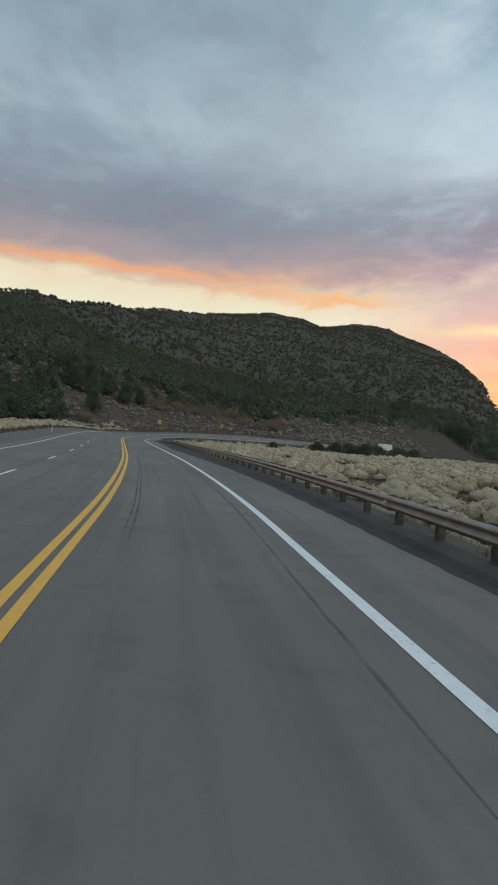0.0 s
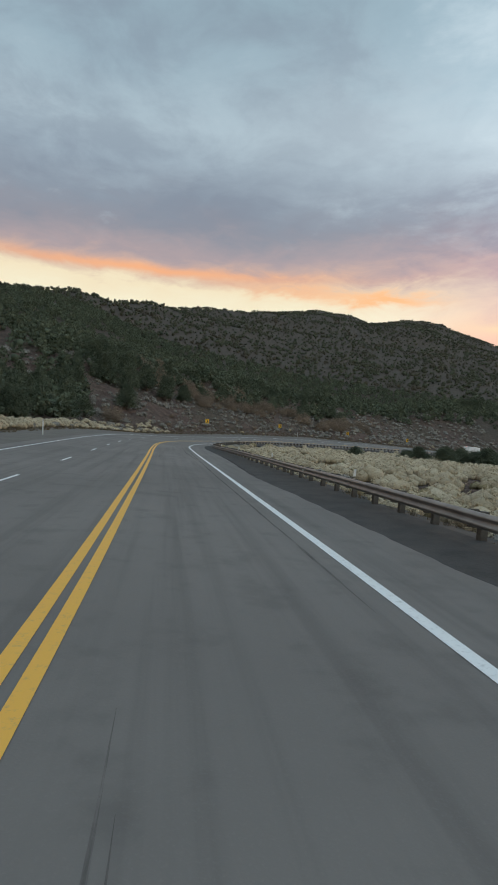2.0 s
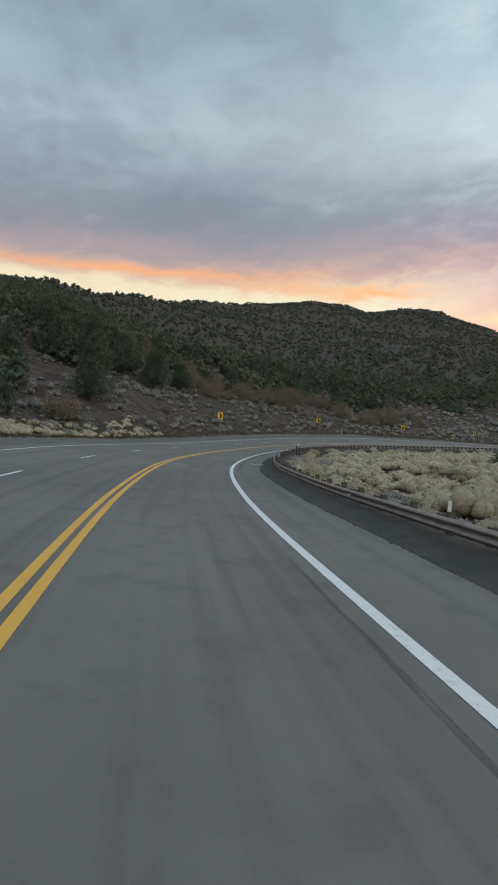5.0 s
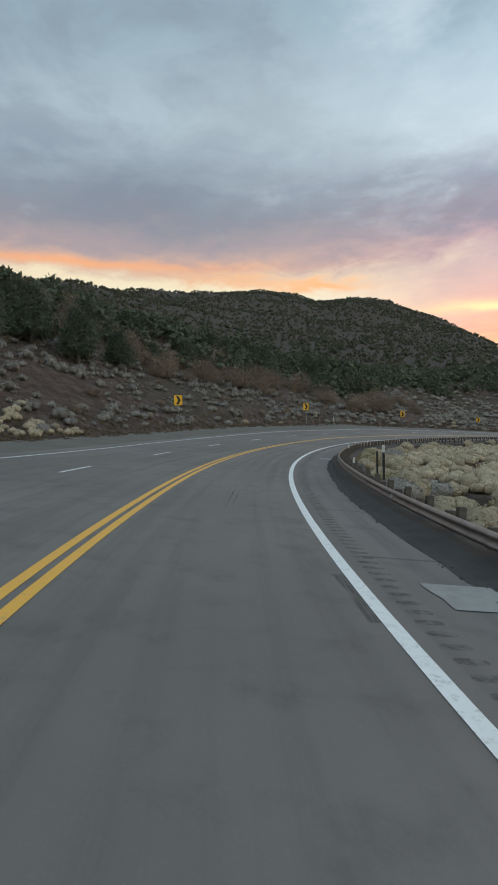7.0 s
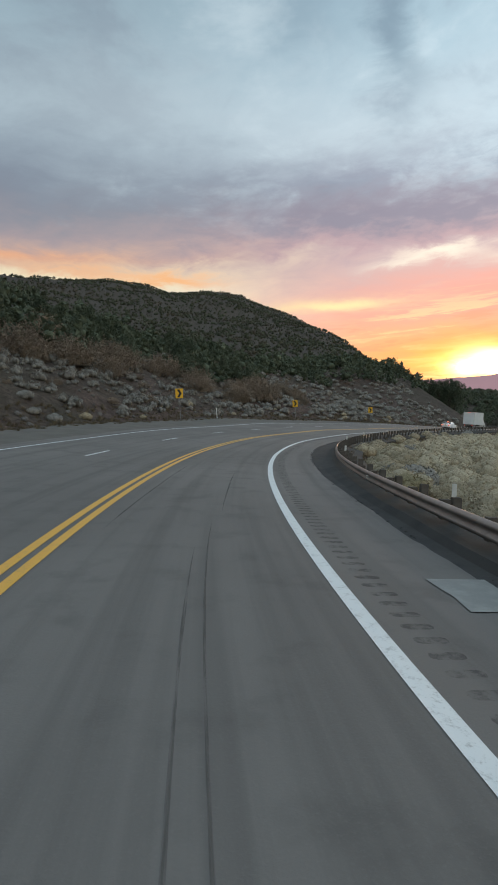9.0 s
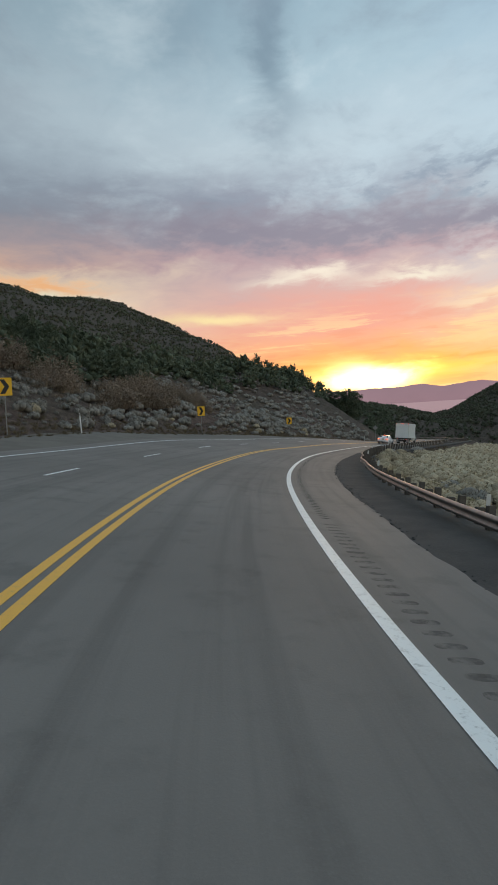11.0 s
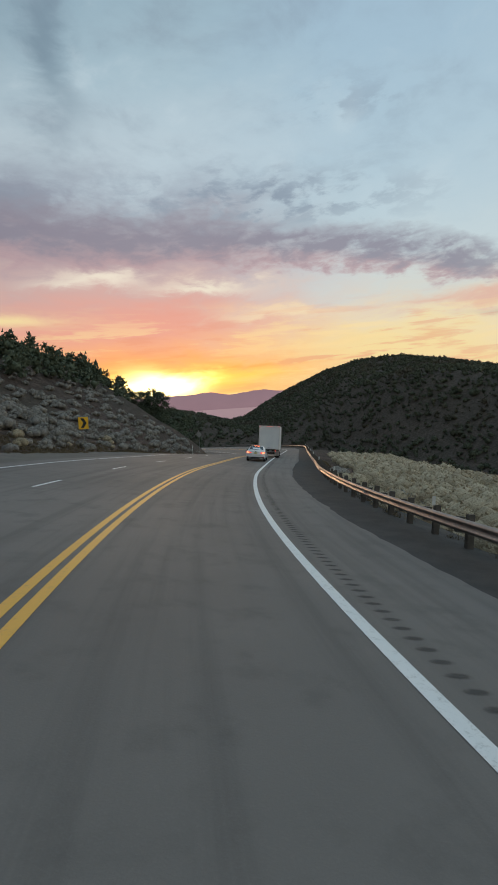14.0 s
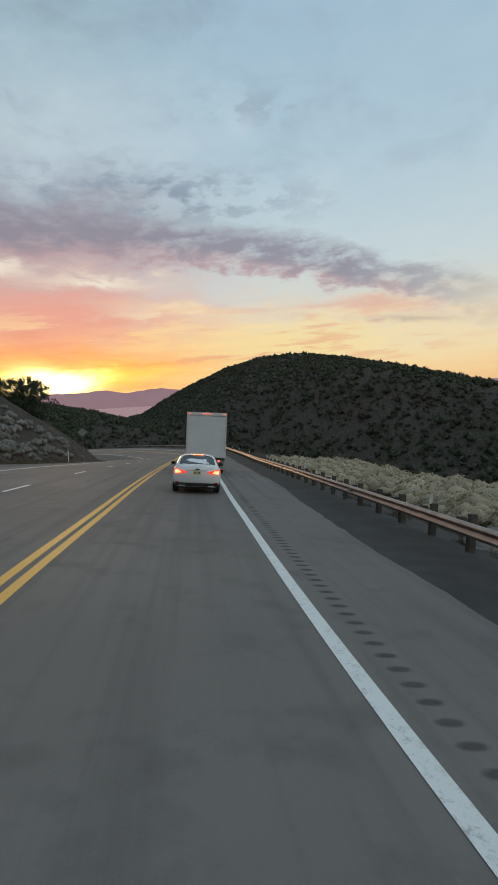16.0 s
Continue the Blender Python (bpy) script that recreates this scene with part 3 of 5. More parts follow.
gx = axis(-4500, 4500, -75, 150, 1.5, 1.055)
gy = axis(-4500, 4500, -30, 345, 1.5, 1.055)
XX, YY = np.meshgrid(gx, gy)
ZZ = ground_height(XX, YY)
nx, ny = len(gx), len(gy)
cell = np.arange(nx * ny).reshape(ny, nx)
quads = np.stack([cell[:-1, :-1], cell[:-1, 1:], cell[1:, 1:], cell[1:, :-1]], -1).reshape(-1, 4).tolist()
ground = tagged(mesh_object("ground", np.stack([XX.ravel(), YY.ravel(), ZZ], 1), quads, M_SOIL, smooth=True),
                "dry brown hillside soil rising from the roadside to wooded ridges", "ground", kind="structure")


def ribbon(name, s, offsets, mat, lift, parent=None, thick=0.0, lifts=None):
    """A strip along the road between offsets; with thick, its sides go down by that much."""
    s = np.asarray(s, float)
    cols = [np.broadcast_to(o, s.shape) for o in offsets]
    v, uv, n = [], [], len(s)
    for j, o in enumerate(cols):
        v.append(at(s, o, lift if lifts is None else lifts[j])), uv.append(np.stack([o, s], 1))
    if thick:
        v = [at(s, cols[0], lift - thick)] + v + [at(s, cols[-1], lift - thick)]
        uv = [uv[0]] + uv + [uv[-1]]
    w = len(v)
    idx = np.arange(w * n).reshape(w, n)
    f = np.stack([idx[:-1, :-1], idx[1:, :-1], idx[1:, 1:], idx[:-1, 1:]], -1).reshape(-1, 4).tolist()
    return mesh_object(name, np.concatenate(v), f, mat, parent, uv=np.concatenate(uv))


ALONG = np.arange(10, COUNT - 4, 0.4)
rag = wobble(ALONG, 0 * ALONG, 0.55, 7) * 0.045 + wobble(ALONG, 0 * ALONG, 1.7, 8) * 0.045 + wobble(ALONG, 0 * ALONG, 6, 9) * 0.06
road = tagged(ribbon("road", ALONG, [LEFT_PAVE + rag * 0.6, -6.0, -2.0, 2.0, 4.5, pave_right(ALONG) + rag], M_ROAD, 0.0, thick=0.12),
              "worn grey asphalt highway curving through hills", "road", kind="structure")
berm = np.interp(ALONG - START, [0, 60, 95, 185, 210, 400], [0.10, 0.10, 0.17, 0.15, 0.05, 0.03]) + wobble(ALONG, 0 * ALONG, 2.3, 61) * 0.035
shoulder = tagged(ribbon("cinder_shoulder", ALONG, [pave_right(ALONG) - 0.35, pave_right(ALONG) + 0.25, rail_offset(ALONG) - 0.3, rail_offset(ALONG) + 0.3, rail_offset(ALONG) + 1.4], M_CINDER, -0.03, thick=0.5,
                         lifts=[-0.03, -0.02 + berm * 0.25, berm * 0.85, berm, -0.1 + berm * 0.3]),
                  "dark cinder gravel strip between asphalt and guardrail", "shoulder", kind="structure")
verge = tagged(ribbon("gravel_verge", ALONG, [-14.6 + rag * 4, -11.5, LEFT_PAVE + 0.4], M_GRAVEL, -0.035, thick=0.3),
               "brown gravel verge beside the asphalt", "verge", kind="structure")

# painted lines
M_LIFT = 0.006
for name, o, w, mat, label in (
        ("yellow_line", -0.128, 0.15, M_YELLOW, "yellow painted centre line, one of a pair"), ("yellow_line", 0.128, 0.15, M_YELLOW, "yellow painted centre line, one of a pair"),
        ("edge_line", 3.82, 0.18, M_WHITE, "white painted edge line beside the shoulder"), ("edge_line", LEFT_LINE, 0.15, M_WHITE, "white painted edge line by the gravel verge")):
    tagged(ribbon(name, ALONG, [o - w / 2, o + w / 2], mat, M_LIFT), label, "road marking", "painted road lines", "structure")
dash_parent = tagged(new("lane_dashes"), "white painted dashes between two lanes", "road marking", kind="structure")
for k in range(-4, 31):
    s0 = START + float(np.interp(k, [-4, 0, 5, 8, 14, 18, 22, 31], [-2, 40, 92.6, 125.4, 194.3, 239.6, 281.8, 377]))
    if 12 < s0 < COUNT - 8:
        ribbon("lane_dash", np.linspace(s0, s0 + 2.9, 5), [DASH_LINE - 0.06, DASH_LINE + 0.06], M_WHITE, M_LIFT, dash_parent)

# rubber streaks, seams and cracks
def streak(name, a, b, d0, d1, w, mat=None, lift=0.005):
    s = np.linspace(START + a, START + b, max(8, int((b - a) * 2)))
    mid = np.linspace(d0, d1, len(s)) + wobble(s, 0 * s, 9, 11) * 0.06
    half = w * 0.33 * (0.75 + 0.25 * wobble(s, 0 * s, 1.3, 12)) * np.minimum(1, np.minimum(s - s[0], s[-1] - s) / 2.5 + 0.05)
    return ribbon(name, s, [mid - half, mid + half], mat or M_TYRE_MARK, lift)


for a, b, d0, d1, w in ((9, 38, 0.80, 0.74, 0.09), (9, 37, 0.92, 0.83, 0.09), (70.3, 72.2, 0.72, 0.74, 0.2), (72.8, 74.2, 0.76, 0.74, 0.2), (74.9, 76.4, 0.78, 0.76, 0.16), (132, 137, 1.95, 2.0, 0.07), (132.3, 136.5, 2.1, 2.15, 0.06), (40, 64, 3.35, 3.3, 0.12), (2, 30, 3.2, 3.5, 0.10), (60, 96, 3.3, 3.45, 0.14), (70, 82, 3.2, 3.0, 0.14), (76, 88, 2.9, 2.95, 0.10),
                        (144, 157, 2.05, 2.15, 0.06), (146, 159, 2.28, 2.35, 0.05), (113.2, 114.3, 2.2, 2.2, 0.2), (115.2, 116.0, 2.05, 2.05, 0.2), (117.0, 118.0, 2.0, 1.98, 0.16), (158, 170, 0.6, 0.7, 0.09), (160, 168, 2.5, 2.55, 0.08)):
    tagged(streak("tyre_mark", a, b, d0, d1, w), "dark rubber tyre mark on grey asphalt", "tyre mark", "tyre marks", "structure")

# rumble strip: flat dark ovals for short grooves in the shoulder beside the edge line
rumble = tagged(new("rumble_strip"), "row of grooves painted as flat dark ovals beside the edge line", "rumble strip", kind="structure")
OVAL = [(0.16 * math.copysign(abs(math.cos(a)) ** 0.6, math.cos(a)), 0.075 * math.copysign(abs(math.sin(a)) ** 0.6, math.sin(a))) for a in np.linspace(0, 2 * math.pi, 13)[:-1]]
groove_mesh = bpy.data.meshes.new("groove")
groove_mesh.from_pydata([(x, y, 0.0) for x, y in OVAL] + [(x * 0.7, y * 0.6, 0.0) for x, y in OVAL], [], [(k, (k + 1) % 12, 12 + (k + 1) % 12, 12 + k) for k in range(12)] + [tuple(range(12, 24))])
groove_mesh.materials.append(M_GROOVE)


def stand(s, d, lift=0.0):
    """A frame on the road at station s and offset d: x to the right, y ahead, z up from the road."""
    p, q, r = at(s, d, lift), at(s + 0.5, d, lift), at(s, d + 0.5, lift)
    y = Vector(q - p).normalized()
    x = (Vector(r - p) - y * Vector(r - p).dot(y)).normalized()
    z = x.cross(y)
    m = Matrix((x, y, z)).transposed().to_4x4()
    m.translation = Vector(p)
    return m


def upright(s, d, z=None):
    """As stand(), but plumb, with its foot on the ground."""
    p = at(s, d)
    h = np.interp(s, np.arange(COUNT), np.arctan2(HEAD[:, 0], HEAD[:, 1]))
    return Matrix.Translation((p[0], p[1], p[2] if z is None else z)) @ Matrix.Rotation(-float(h), 4, "Z")


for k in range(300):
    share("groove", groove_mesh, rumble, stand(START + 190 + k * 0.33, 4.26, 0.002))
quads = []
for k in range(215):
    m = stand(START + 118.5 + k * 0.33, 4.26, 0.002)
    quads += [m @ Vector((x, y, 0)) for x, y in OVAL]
tagged(mesh_object("worn_groove", [q[:] for q in quads], [tuple(range(12 * k, 12 * k + 12)) for k in range(215)], M_GROOVE_FAINT, rumble), kind="stuff")
# concrete drain apron, inlet and asphalt patches by the edge line
M_GRATE = plain("dark_cast_iron", (0.035, 0.034, 0.033), (0.060, 0.057, 0.054), 8, 0.7, 0.4, 0.3, 40)
for s0, d0, w, l, mat, name, label in ((125.8, 5.3, 1.2, 1.1, M_CONC, "drain_apron", "pale concrete drain apron at the shoulder"), (154.8, 5.35, 0.75, 1.2, M_CONC, "drain_apron", "pale concrete drain apron at the shoulder"),
                                (154.9, 6.05, 0.55, 0.9, M_GRATE, "drain_grate", "dark iron drain grate beside a concrete slab"),
                                (125.6, 3.72, 0.30, 1.9, M_TYRE_MARK, "asphalt_patch", "dark asphalt patch crossing the edge line"), (127.8, 5.0, 1.4, 0.10, M_TYRE_MARK, "asphalt_patch", "dark asphalt patch on the shoulder"),
                                (133.0, 5.0, 1.3, 0.07, M_TYRE_MARK, "asphalt_patch", "dark sealed crack across the shoulder")):
    s = np.linspace(START + s0 - l / 2, START + s0 + l / 2, 6)
    j = wobble(s * 3, 0 * s, 1, 14) * 0.07
    tagged(ribbon(name, s, [d0 - w / 2 + j, d0 + w / 2 - j], mat, 0.012 if mat is M_CONC else 0.016 if mat is M_GRATE else 0.0045), label, "patch", kind="structure")

# ---- guardrail ----
W_BEAM = [(0.0, 0.400), (-0.015, 0.412), (-0.078, 0.450), (-0.083, 0.475), (-0.078, 0.495), (-0.006, 0.535), (0.0, 0.556), (-0.006, 0.577), (-0.078, 0.617), (-0.083, 0.637), (-0.078, 0.662),
          (-0.015, 0.700), (0.0, 0.712)]


def rail_bend(s):
    """Dents and sag of an old rail."""
    t = s - START
    out = wobble(s, 0 * s, 11, 21) * 0.05 + 0.20 * np.exp(-((t - 219) / 2.2) ** 2) - 0.10 * np.exp(-((t - 214) / 2.0) ** 2)
    return out, wobble(s, 0 * s, 14, 22) * 0.035 - 0.04 * np.exp(-((t - 218) / 3.0) ** 2)


guardrail = tagged(new("guardrail"), "weathered steel W-beam guardrail on dark timber posts along the shoulder", "guardrail")
RAIL_S = np.arange(START - 30.0, COUNT - 30, 3.81)
for s0 in RAIL_S:
    s = np.linspace(s0, s0 + 3.83, 6)
    out, sag = rail_bend(s)
    v = []
    for skin in (0.0, 0.006):
        for x, z in W_BEAM:
            v.append(at(s, rail_offset(s) + out + x + skin, z + sag + 0.03 + rail_lift(s)))
    w, n = len(W_BEAM), 6
    idx = np.arange(2 * w * n).reshape(2 * w, n)
    rows = [(i, i + 1) for i in range(w - 1)] + [(w + i + 1, w + i) for i in range(w - 1)] + [(w, 0), (w - 1, 2 * w - 1)]
    f = [(int(idx[a, k]), int(idx[b, k]), int(idx[b, k + 1]), int(idx[a, k + 1])) for a, b in rows for k in range(n - 1)]
    mesh_object("rail_beam", np.concatenate(v), f, M_RAIL, guardrail, smooth=True)


def stored(name, draw, mat):
    bm = fresh(draw)
    me = bpy.data.meshes.new(name)
    bm.to_mesh(me), bm.free()
    me.materials.append(mat)
    return me


post_mesh = stored("post", lambda bm: box(bm, 0.16, 0.15, 1.6, Matrix.Translation((0, 0, 0.02)), 0.012), M_POST)
block_mesh = stored("blockout", lambda bm: box(bm, 0.18, 0.14, 0.36, Matrix(), 0.01), M_POST)
plate_mesh = stored("reflector", lambda bm: box(bm, 0.09, 0.012, 0.24, Matrix(), 0.004), M_DELIN)
disc_mesh = stored("rail_reflector", lambda bm: tube(bm, 0.05, 0.045, 0.02, Matrix.Rotation(radians(90), 4, "X"), 10), M_DELIN)
rng = random.Random(5)
for k, s0 in enumerate(np.arange(START - 30.0, COUNT - 30, 1.905)):
    if k > 215:
        break
    out, sag = rail_bend(np.array([s0]))
    d = float(rail_offset(s0) + out[0])
    low = float(rail_lift(s0))
    m = stand(s0, d + 0.285, low - (0.09 if s0 < START + 75 else 0.0)) @ pose(0, 0, rng.uniform(-0.02, 0.03), rng.uniform(-2, 2), rng.uniform(-2, 2), rng.uniform(-3, 3))
    share("post", post_mesh, guardrail, m)
    share("blockout", block_mesh, guardrail, stand(s0, d + 0.105, 0.585 + low))
    if k % 8 == 3:
        share("reflector", plate_mesh, guardrail, stand(s0, d + 0.3, 0.93 + low))
    if k % 8 == 6:
        share("rail_reflector", disc_mesh, guardrail, stand(s0, d - 0.06, 0.586 + low + float(sag[0])))

# ---- signs and delineators ----
def ground_at(x, y):
    return float(ground_height([x], [y])[0])


def chevron_sign(x, y, z_mid, face):
    """Panel 0.91 x 1.17 m on a steel post; face: the direction it looks to, degrees clockwise from +y."""
    z0 = ground_at(x, y)
    top = tagged(new("chevron_sign"), "yellow chevron curve sign with black arrow on a grey steel post", "road sign", "chevron signs on the curve")
    top.matrix_world = Matrix.Translation((x, y, z0)) @ Matrix.Rotation(-radians(face + 180), 4, "Z")
    h = z_mid - z0
    part("post", fresh(lambda bm: (box(bm, 0.07, 0.05, h + 0.95, Matrix.Translation((0, 0.035, (h + 0.35) / 2)), 0.008))), M_STEEL, top)

    def panel_shape(bm):
        box(bm, 0.91, 0.012, 1.17, Matrix.Translation((0, 0, h)), 0.005)
    p = part("panel", fresh(panel_shape), M_SIGN, top, "yellow retroreflective panel with rounded corners")

    def arrow(bm):
        pts = [(-0.27, 0.47), (0.02, 0.47), (0.30, 0.0), (0.02, -0.47), (-0.27, -0.47), (0.0, 0.0)]
        f = bm.faces.new([bm.verts.new((px, -0.010, h + pz)) for px, pz in pts])
        r = bmesh.ops.extrude_face_region(bm, geom=[f])
        bmesh.ops.translate(bm, verts=[v for v in r["geom"] if isinstance(v, bmesh.types.BMVert)], vec=(0, 0.003, 0))
        bmesh.ops.recalc_face_normals(bm, faces=bm.faces)
    part("chevron", fresh(arrow), M_BLACK, p, "black chevron pointing along the curve")
    return top


def facing(x, y, tx, ty):
    return math.degrees(math.atan2(tx - x, ty - y))


for x, y, z, tx, ty in ((-29.6, 178.5, 3.4, -21, 120), (-10.7, 211.1, 3.4, -20, 152), (13.7, 234.9, 2.1, -11, 180), (39.1, 253.8, 0.4, 5, 205)):
    chevron_sign(x, y, z, facing(x, y, tx, ty))


def delineator(x, y, h=1.35, lean=0.0):
    top = tagged(new("delineator_post"), "slim white flexible delineator post at the road edge", "delineator", "delineator posts")
    top.matrix_world = Matrix.Translation((x, y, ground_at(x, y))) @ Matrix.Rotation(radians(lean), 4, "Y") @ Matrix.Rotation(radians(20), 4, "Z")
    part("stake", fresh(lambda bm: box(bm, 0.11, 0.03, h + 0.3, Matrix.Translation((0, 0, h / 2 - 0.15)), 0.01)), M_DELIN, top)
    part("reflective_band", fresh(lambda bm: box(bm, 0.09, 0.036, 0.18, Matrix.Translation((0, 0, h - 0.14)), 0.004)), M_STEEL, top, "grey reflective band near the tip")
    return top


for x, y, h, lean in ((-30.8, 84.7, 1.6, 0), (-4.8, 216.7, 1.65, -3), (76.6, 277.2, 1.8, 0), (12.3, 251.5, 1.2, 2)):
    delineator(x, y, h, lean)

# a marker pair behind the rail: dark post and white-topped post
p = at(START + 143.0, 7.75)
marker = tagged(new("marker_post"), "black marker post with a white top behind the guardrail", "marker post")
marker.matrix_world = Matrix.Translation((p[0], p[1], ground_at(p[0], p[1])))
part("stake", fresh(lambda bm: box(bm, 0.10, 0.05, 1.9, Matrix.Translation((0, 0, 0.8)), 0.01)), M_BLACK, marker)
part("white_top", fresh(lambda bm: box(bm, 0.12, 0.07, 0.32, Matrix.Translation((0, 0, 1.72)), 0.01)), M_DELIN, marker, "white reflective top")
stake = tagged(new("marker_post"), "plain dark marker post behind the guardrail", "marker post")
stake.matrix_world = Matrix.Translation((p[0] - 0.25, p[1] + 0.1, ground_at(p[0] - 0.25, p[1] + 0.1)))
part("stake", fresh(lambda bm: box(bm, 0.08, 0.05, 1.6, Matrix.Translation((0, 0, 0.7)), 0.01)), M_BLACK, stake)
part("cap", fresh(lambda bm: box(bm, 0.09, 0.06, 0.05, Matrix.Translation((0, 0, 1.52)), 0.01)), M_STEEL, stake)

# the back of a diamond warning sign further down the hill
diamond = tagged(new("warning_sign"), "unpainted grey back of a diamond warning sign on a post", "road sign")
diamond.matrix_world = Matrix.Translation((95.0, 293.6, ground_at(95.0, 293.6))) @ Matrix.Rotation(radians(-50), 4, "Z")
hd = -2.7 - ground_at(95.0, 293.6)
part("post", fresh(lambda bm: box(bm, 0.09, 0.07, hd + 1.2, Matrix.Translation((0, 0.05, (hd + 0.6) / 2)), 0.01)), M_STEEL, diamond)
part("panel", fresh(lambda bm: box(bm, 1.05, 0.014, 1.05, Matrix.Translation((0, 0, hd)) @ Matrix.Rotation(radians(45), 4, "Y"), 0.005)), M_STEEL, diamond)

# ---- plants: templates as arrays of corners and triangles ----
def ico(level=1):
    bm = bmesh.new()
    bmesh.ops.create_icosphere(bm, subdivisions=level, radius=1)
    v = np.array([p.co[:] for p in bm.verts])
    f = np.array([[p.index for p in q.verts] for q in bm.faces])
    bm.free()
    return v, f


def tufts(g, centre, out, size, slim=0.35, lie=0.0):
    """One small leaf triangle at each centre: its tip points along out, or with lie at 1 the leaf lies flat against the clump."""
    n = len(centre)
    out = out / (np.linalg.norm(out, axis=1)[:, None] + 1e-9)
    tip = out * (1 - 0.7 * lie) + g.normal(0, 0.55, (n, 3))
    tip /= np.linalg.norm(tip, axis=1)[:, None]
    across = np.cross(tip, lie * out + (1 - 0.75 * lie) * g.normal(0, 1, (n, 3)))
    across /= np.linalg.norm(across, axis=1)[:, None] + 1e-9
    s = (size * g.uniform(0.6, 1.4, n))[:, None]
    v = np.stack([centre - across * s * slim, centre + across * s * slim, centre + tip * s], 1).reshape(-1, 3)
    return v, np.arange(3 * n).reshape(-1, 3)


def joined(pieces):
    v, f, k = [], [], 0
    for a, b in pieces:
        v.append(a), f.append(b + k)
        k += len(a)
    return np.concatenate(v), np.concatenate(f)


def on_ball(g, n, low=-0.2):
    z = g.uniform(low, 1, n)
    a = g.uniform(0, 2 * np.pi, n)
    r = np.sqrt(1 - z * z)
    return np.stack([r * np.cos(a), r * np.sin(a), z], 1)


def bush_shape(seed, leaves, leaf, stems=0, core=1, sides=5, solid=1.0, slim=0.42, lie=0.65):
    """A mound about 1 m in radius and 1 m tall, of several lobes."""
    g = np.random.default_rng(seed)
    lobes = [(np.array([0, 0, 0.42]), 0.62)] + [(np.array([math.cos(a) * 0.5, math.sin(a) * 0.5, g.uniform(0.25, 0.45)]), g.uniform(0.36, 0.52)) for a in np.linspace(0, 6.28, sides + 1)[:-1] + g.uniform(0, 1)]
    out = []
    iv, jf = ico(core)
    for c, r in lobes:
        out.append((c + iv * r * solid * (0.97, 0.97, 0.95) * g.uniform(0.93, 1.06, (len(iv), 1)), jf))
        d = on_ball(g, max(4, leaves // len(lobes)), 0.0)
        out.append(tufts(g, c + d * r * g.uniform(0.85, 1.05, (len(d), 1)), d * (1, 1, 0.8) + (0, 0, 0.3), leaf, slim, lie))
    if stems:
        a, r = g.uniform(0, 6.28, stems), g.uniform(0.3, 0.95, stems)
        foot = np.stack([np.cos(a) * r * 0.3, np.sin(a) * r * 0.3, 0 * a], 1)
        head = np.stack([np.cos(a) * r, np.sin(a) * r, 1.02 - 0.5 * r * r + g.uniform(0, 0.12, stems)], 1)
        side = np.stack([-np.sin(a), np.cos(a), 0 * a], 1) * 0.02
        out.append((np.stack([foot - side, foot + side, head], 1).reshape(-1, 3), np.arange(3 * stems).reshape(-1, 3)))
    return joined(out)


def crown_shape(seed, leaves, leaf, core=1, lobes=9, ragged=0.3, solid=0.5):
    """A juniper or pinyon crown, 1 m in radius, from z = 0 to about 2.2, with gaps between its clumps."""
    g = np.random.default_rng(seed)
    out = []
    iv, jf = ico(core)
    for k in range(lobes):
        t = (k + g.uniform(0.2, 0.8)) / lobes
        a = k * 2.4 + g.uniform(-0.5, 0.5)
        reach = (1 - t) ** 0.7 * 0.62 + 0.05
        c = np.array([math.cos(a) * reach, math.sin(a) * reach, 0.35 + t * 1.5])
        r = (0.30 + 0.32 * (1 - t)) * g.uniform(1 - ragged, 1 + ragged)
        out.append((c + iv * r * solid * g.uniform(0.75, 1.15, (len(iv), 1)), jf))
        d = on_ball(g, max(5, leaves // lobes), -0.5)
        out.append(tufts(g, c + d * r * g.uniform(max(0.3, solid - 0.05), 1.12, (len(d), 1)), d + (0, 0, 0.2), leaf, 0.4, 0.6))
    return joined(out)


def brush_shape(seed, stems, leaves, leaf):
    """Bare, twiggy oak brush about 1 m in radius and 2 m tall."""
    g = np.random.default_rng(seed)
    out = []
    for _ in range(stems):
        a, r = g.uniform(0, 6.28), math.sqrt(g.uniform(0.0, 1.0))
        foot = np.array([math.cos(a) * r * 0.85, math.sin(a) * r * 0.85, 0.0])
        b = a + g.normal(0, 0.7)
        head = foot + np.array([math.cos(b) * 0.3, math.sin(b) * 0.3, 0.0]) * g.uniform(0.2, 1.4) + (0, 0, (1.9 - 1.15 * r * r) * g.uniform(0.55, 1.0))
        side = np.array([-math.sin(a), math.cos(a), 0]) * 0.018
        out.append((np.stack([foot - side, foot + side, head]), np.array([[0, 1, 2]])))
        u = g.uniform(0.1, 1.0, leaves)
        c = foot + (head - foot) * u[:, None] + g.normal(0, 0.12, (leaves, 3)) * (1, 1, 0.7)
        c[:, 2] = np.abs(c[:, 2])
        out.append(tufts(g, c, g.normal(0, 0.6, (leaves, 3)) + (0, 0, 0.5), leaf, 0.35))
    return joined(out)


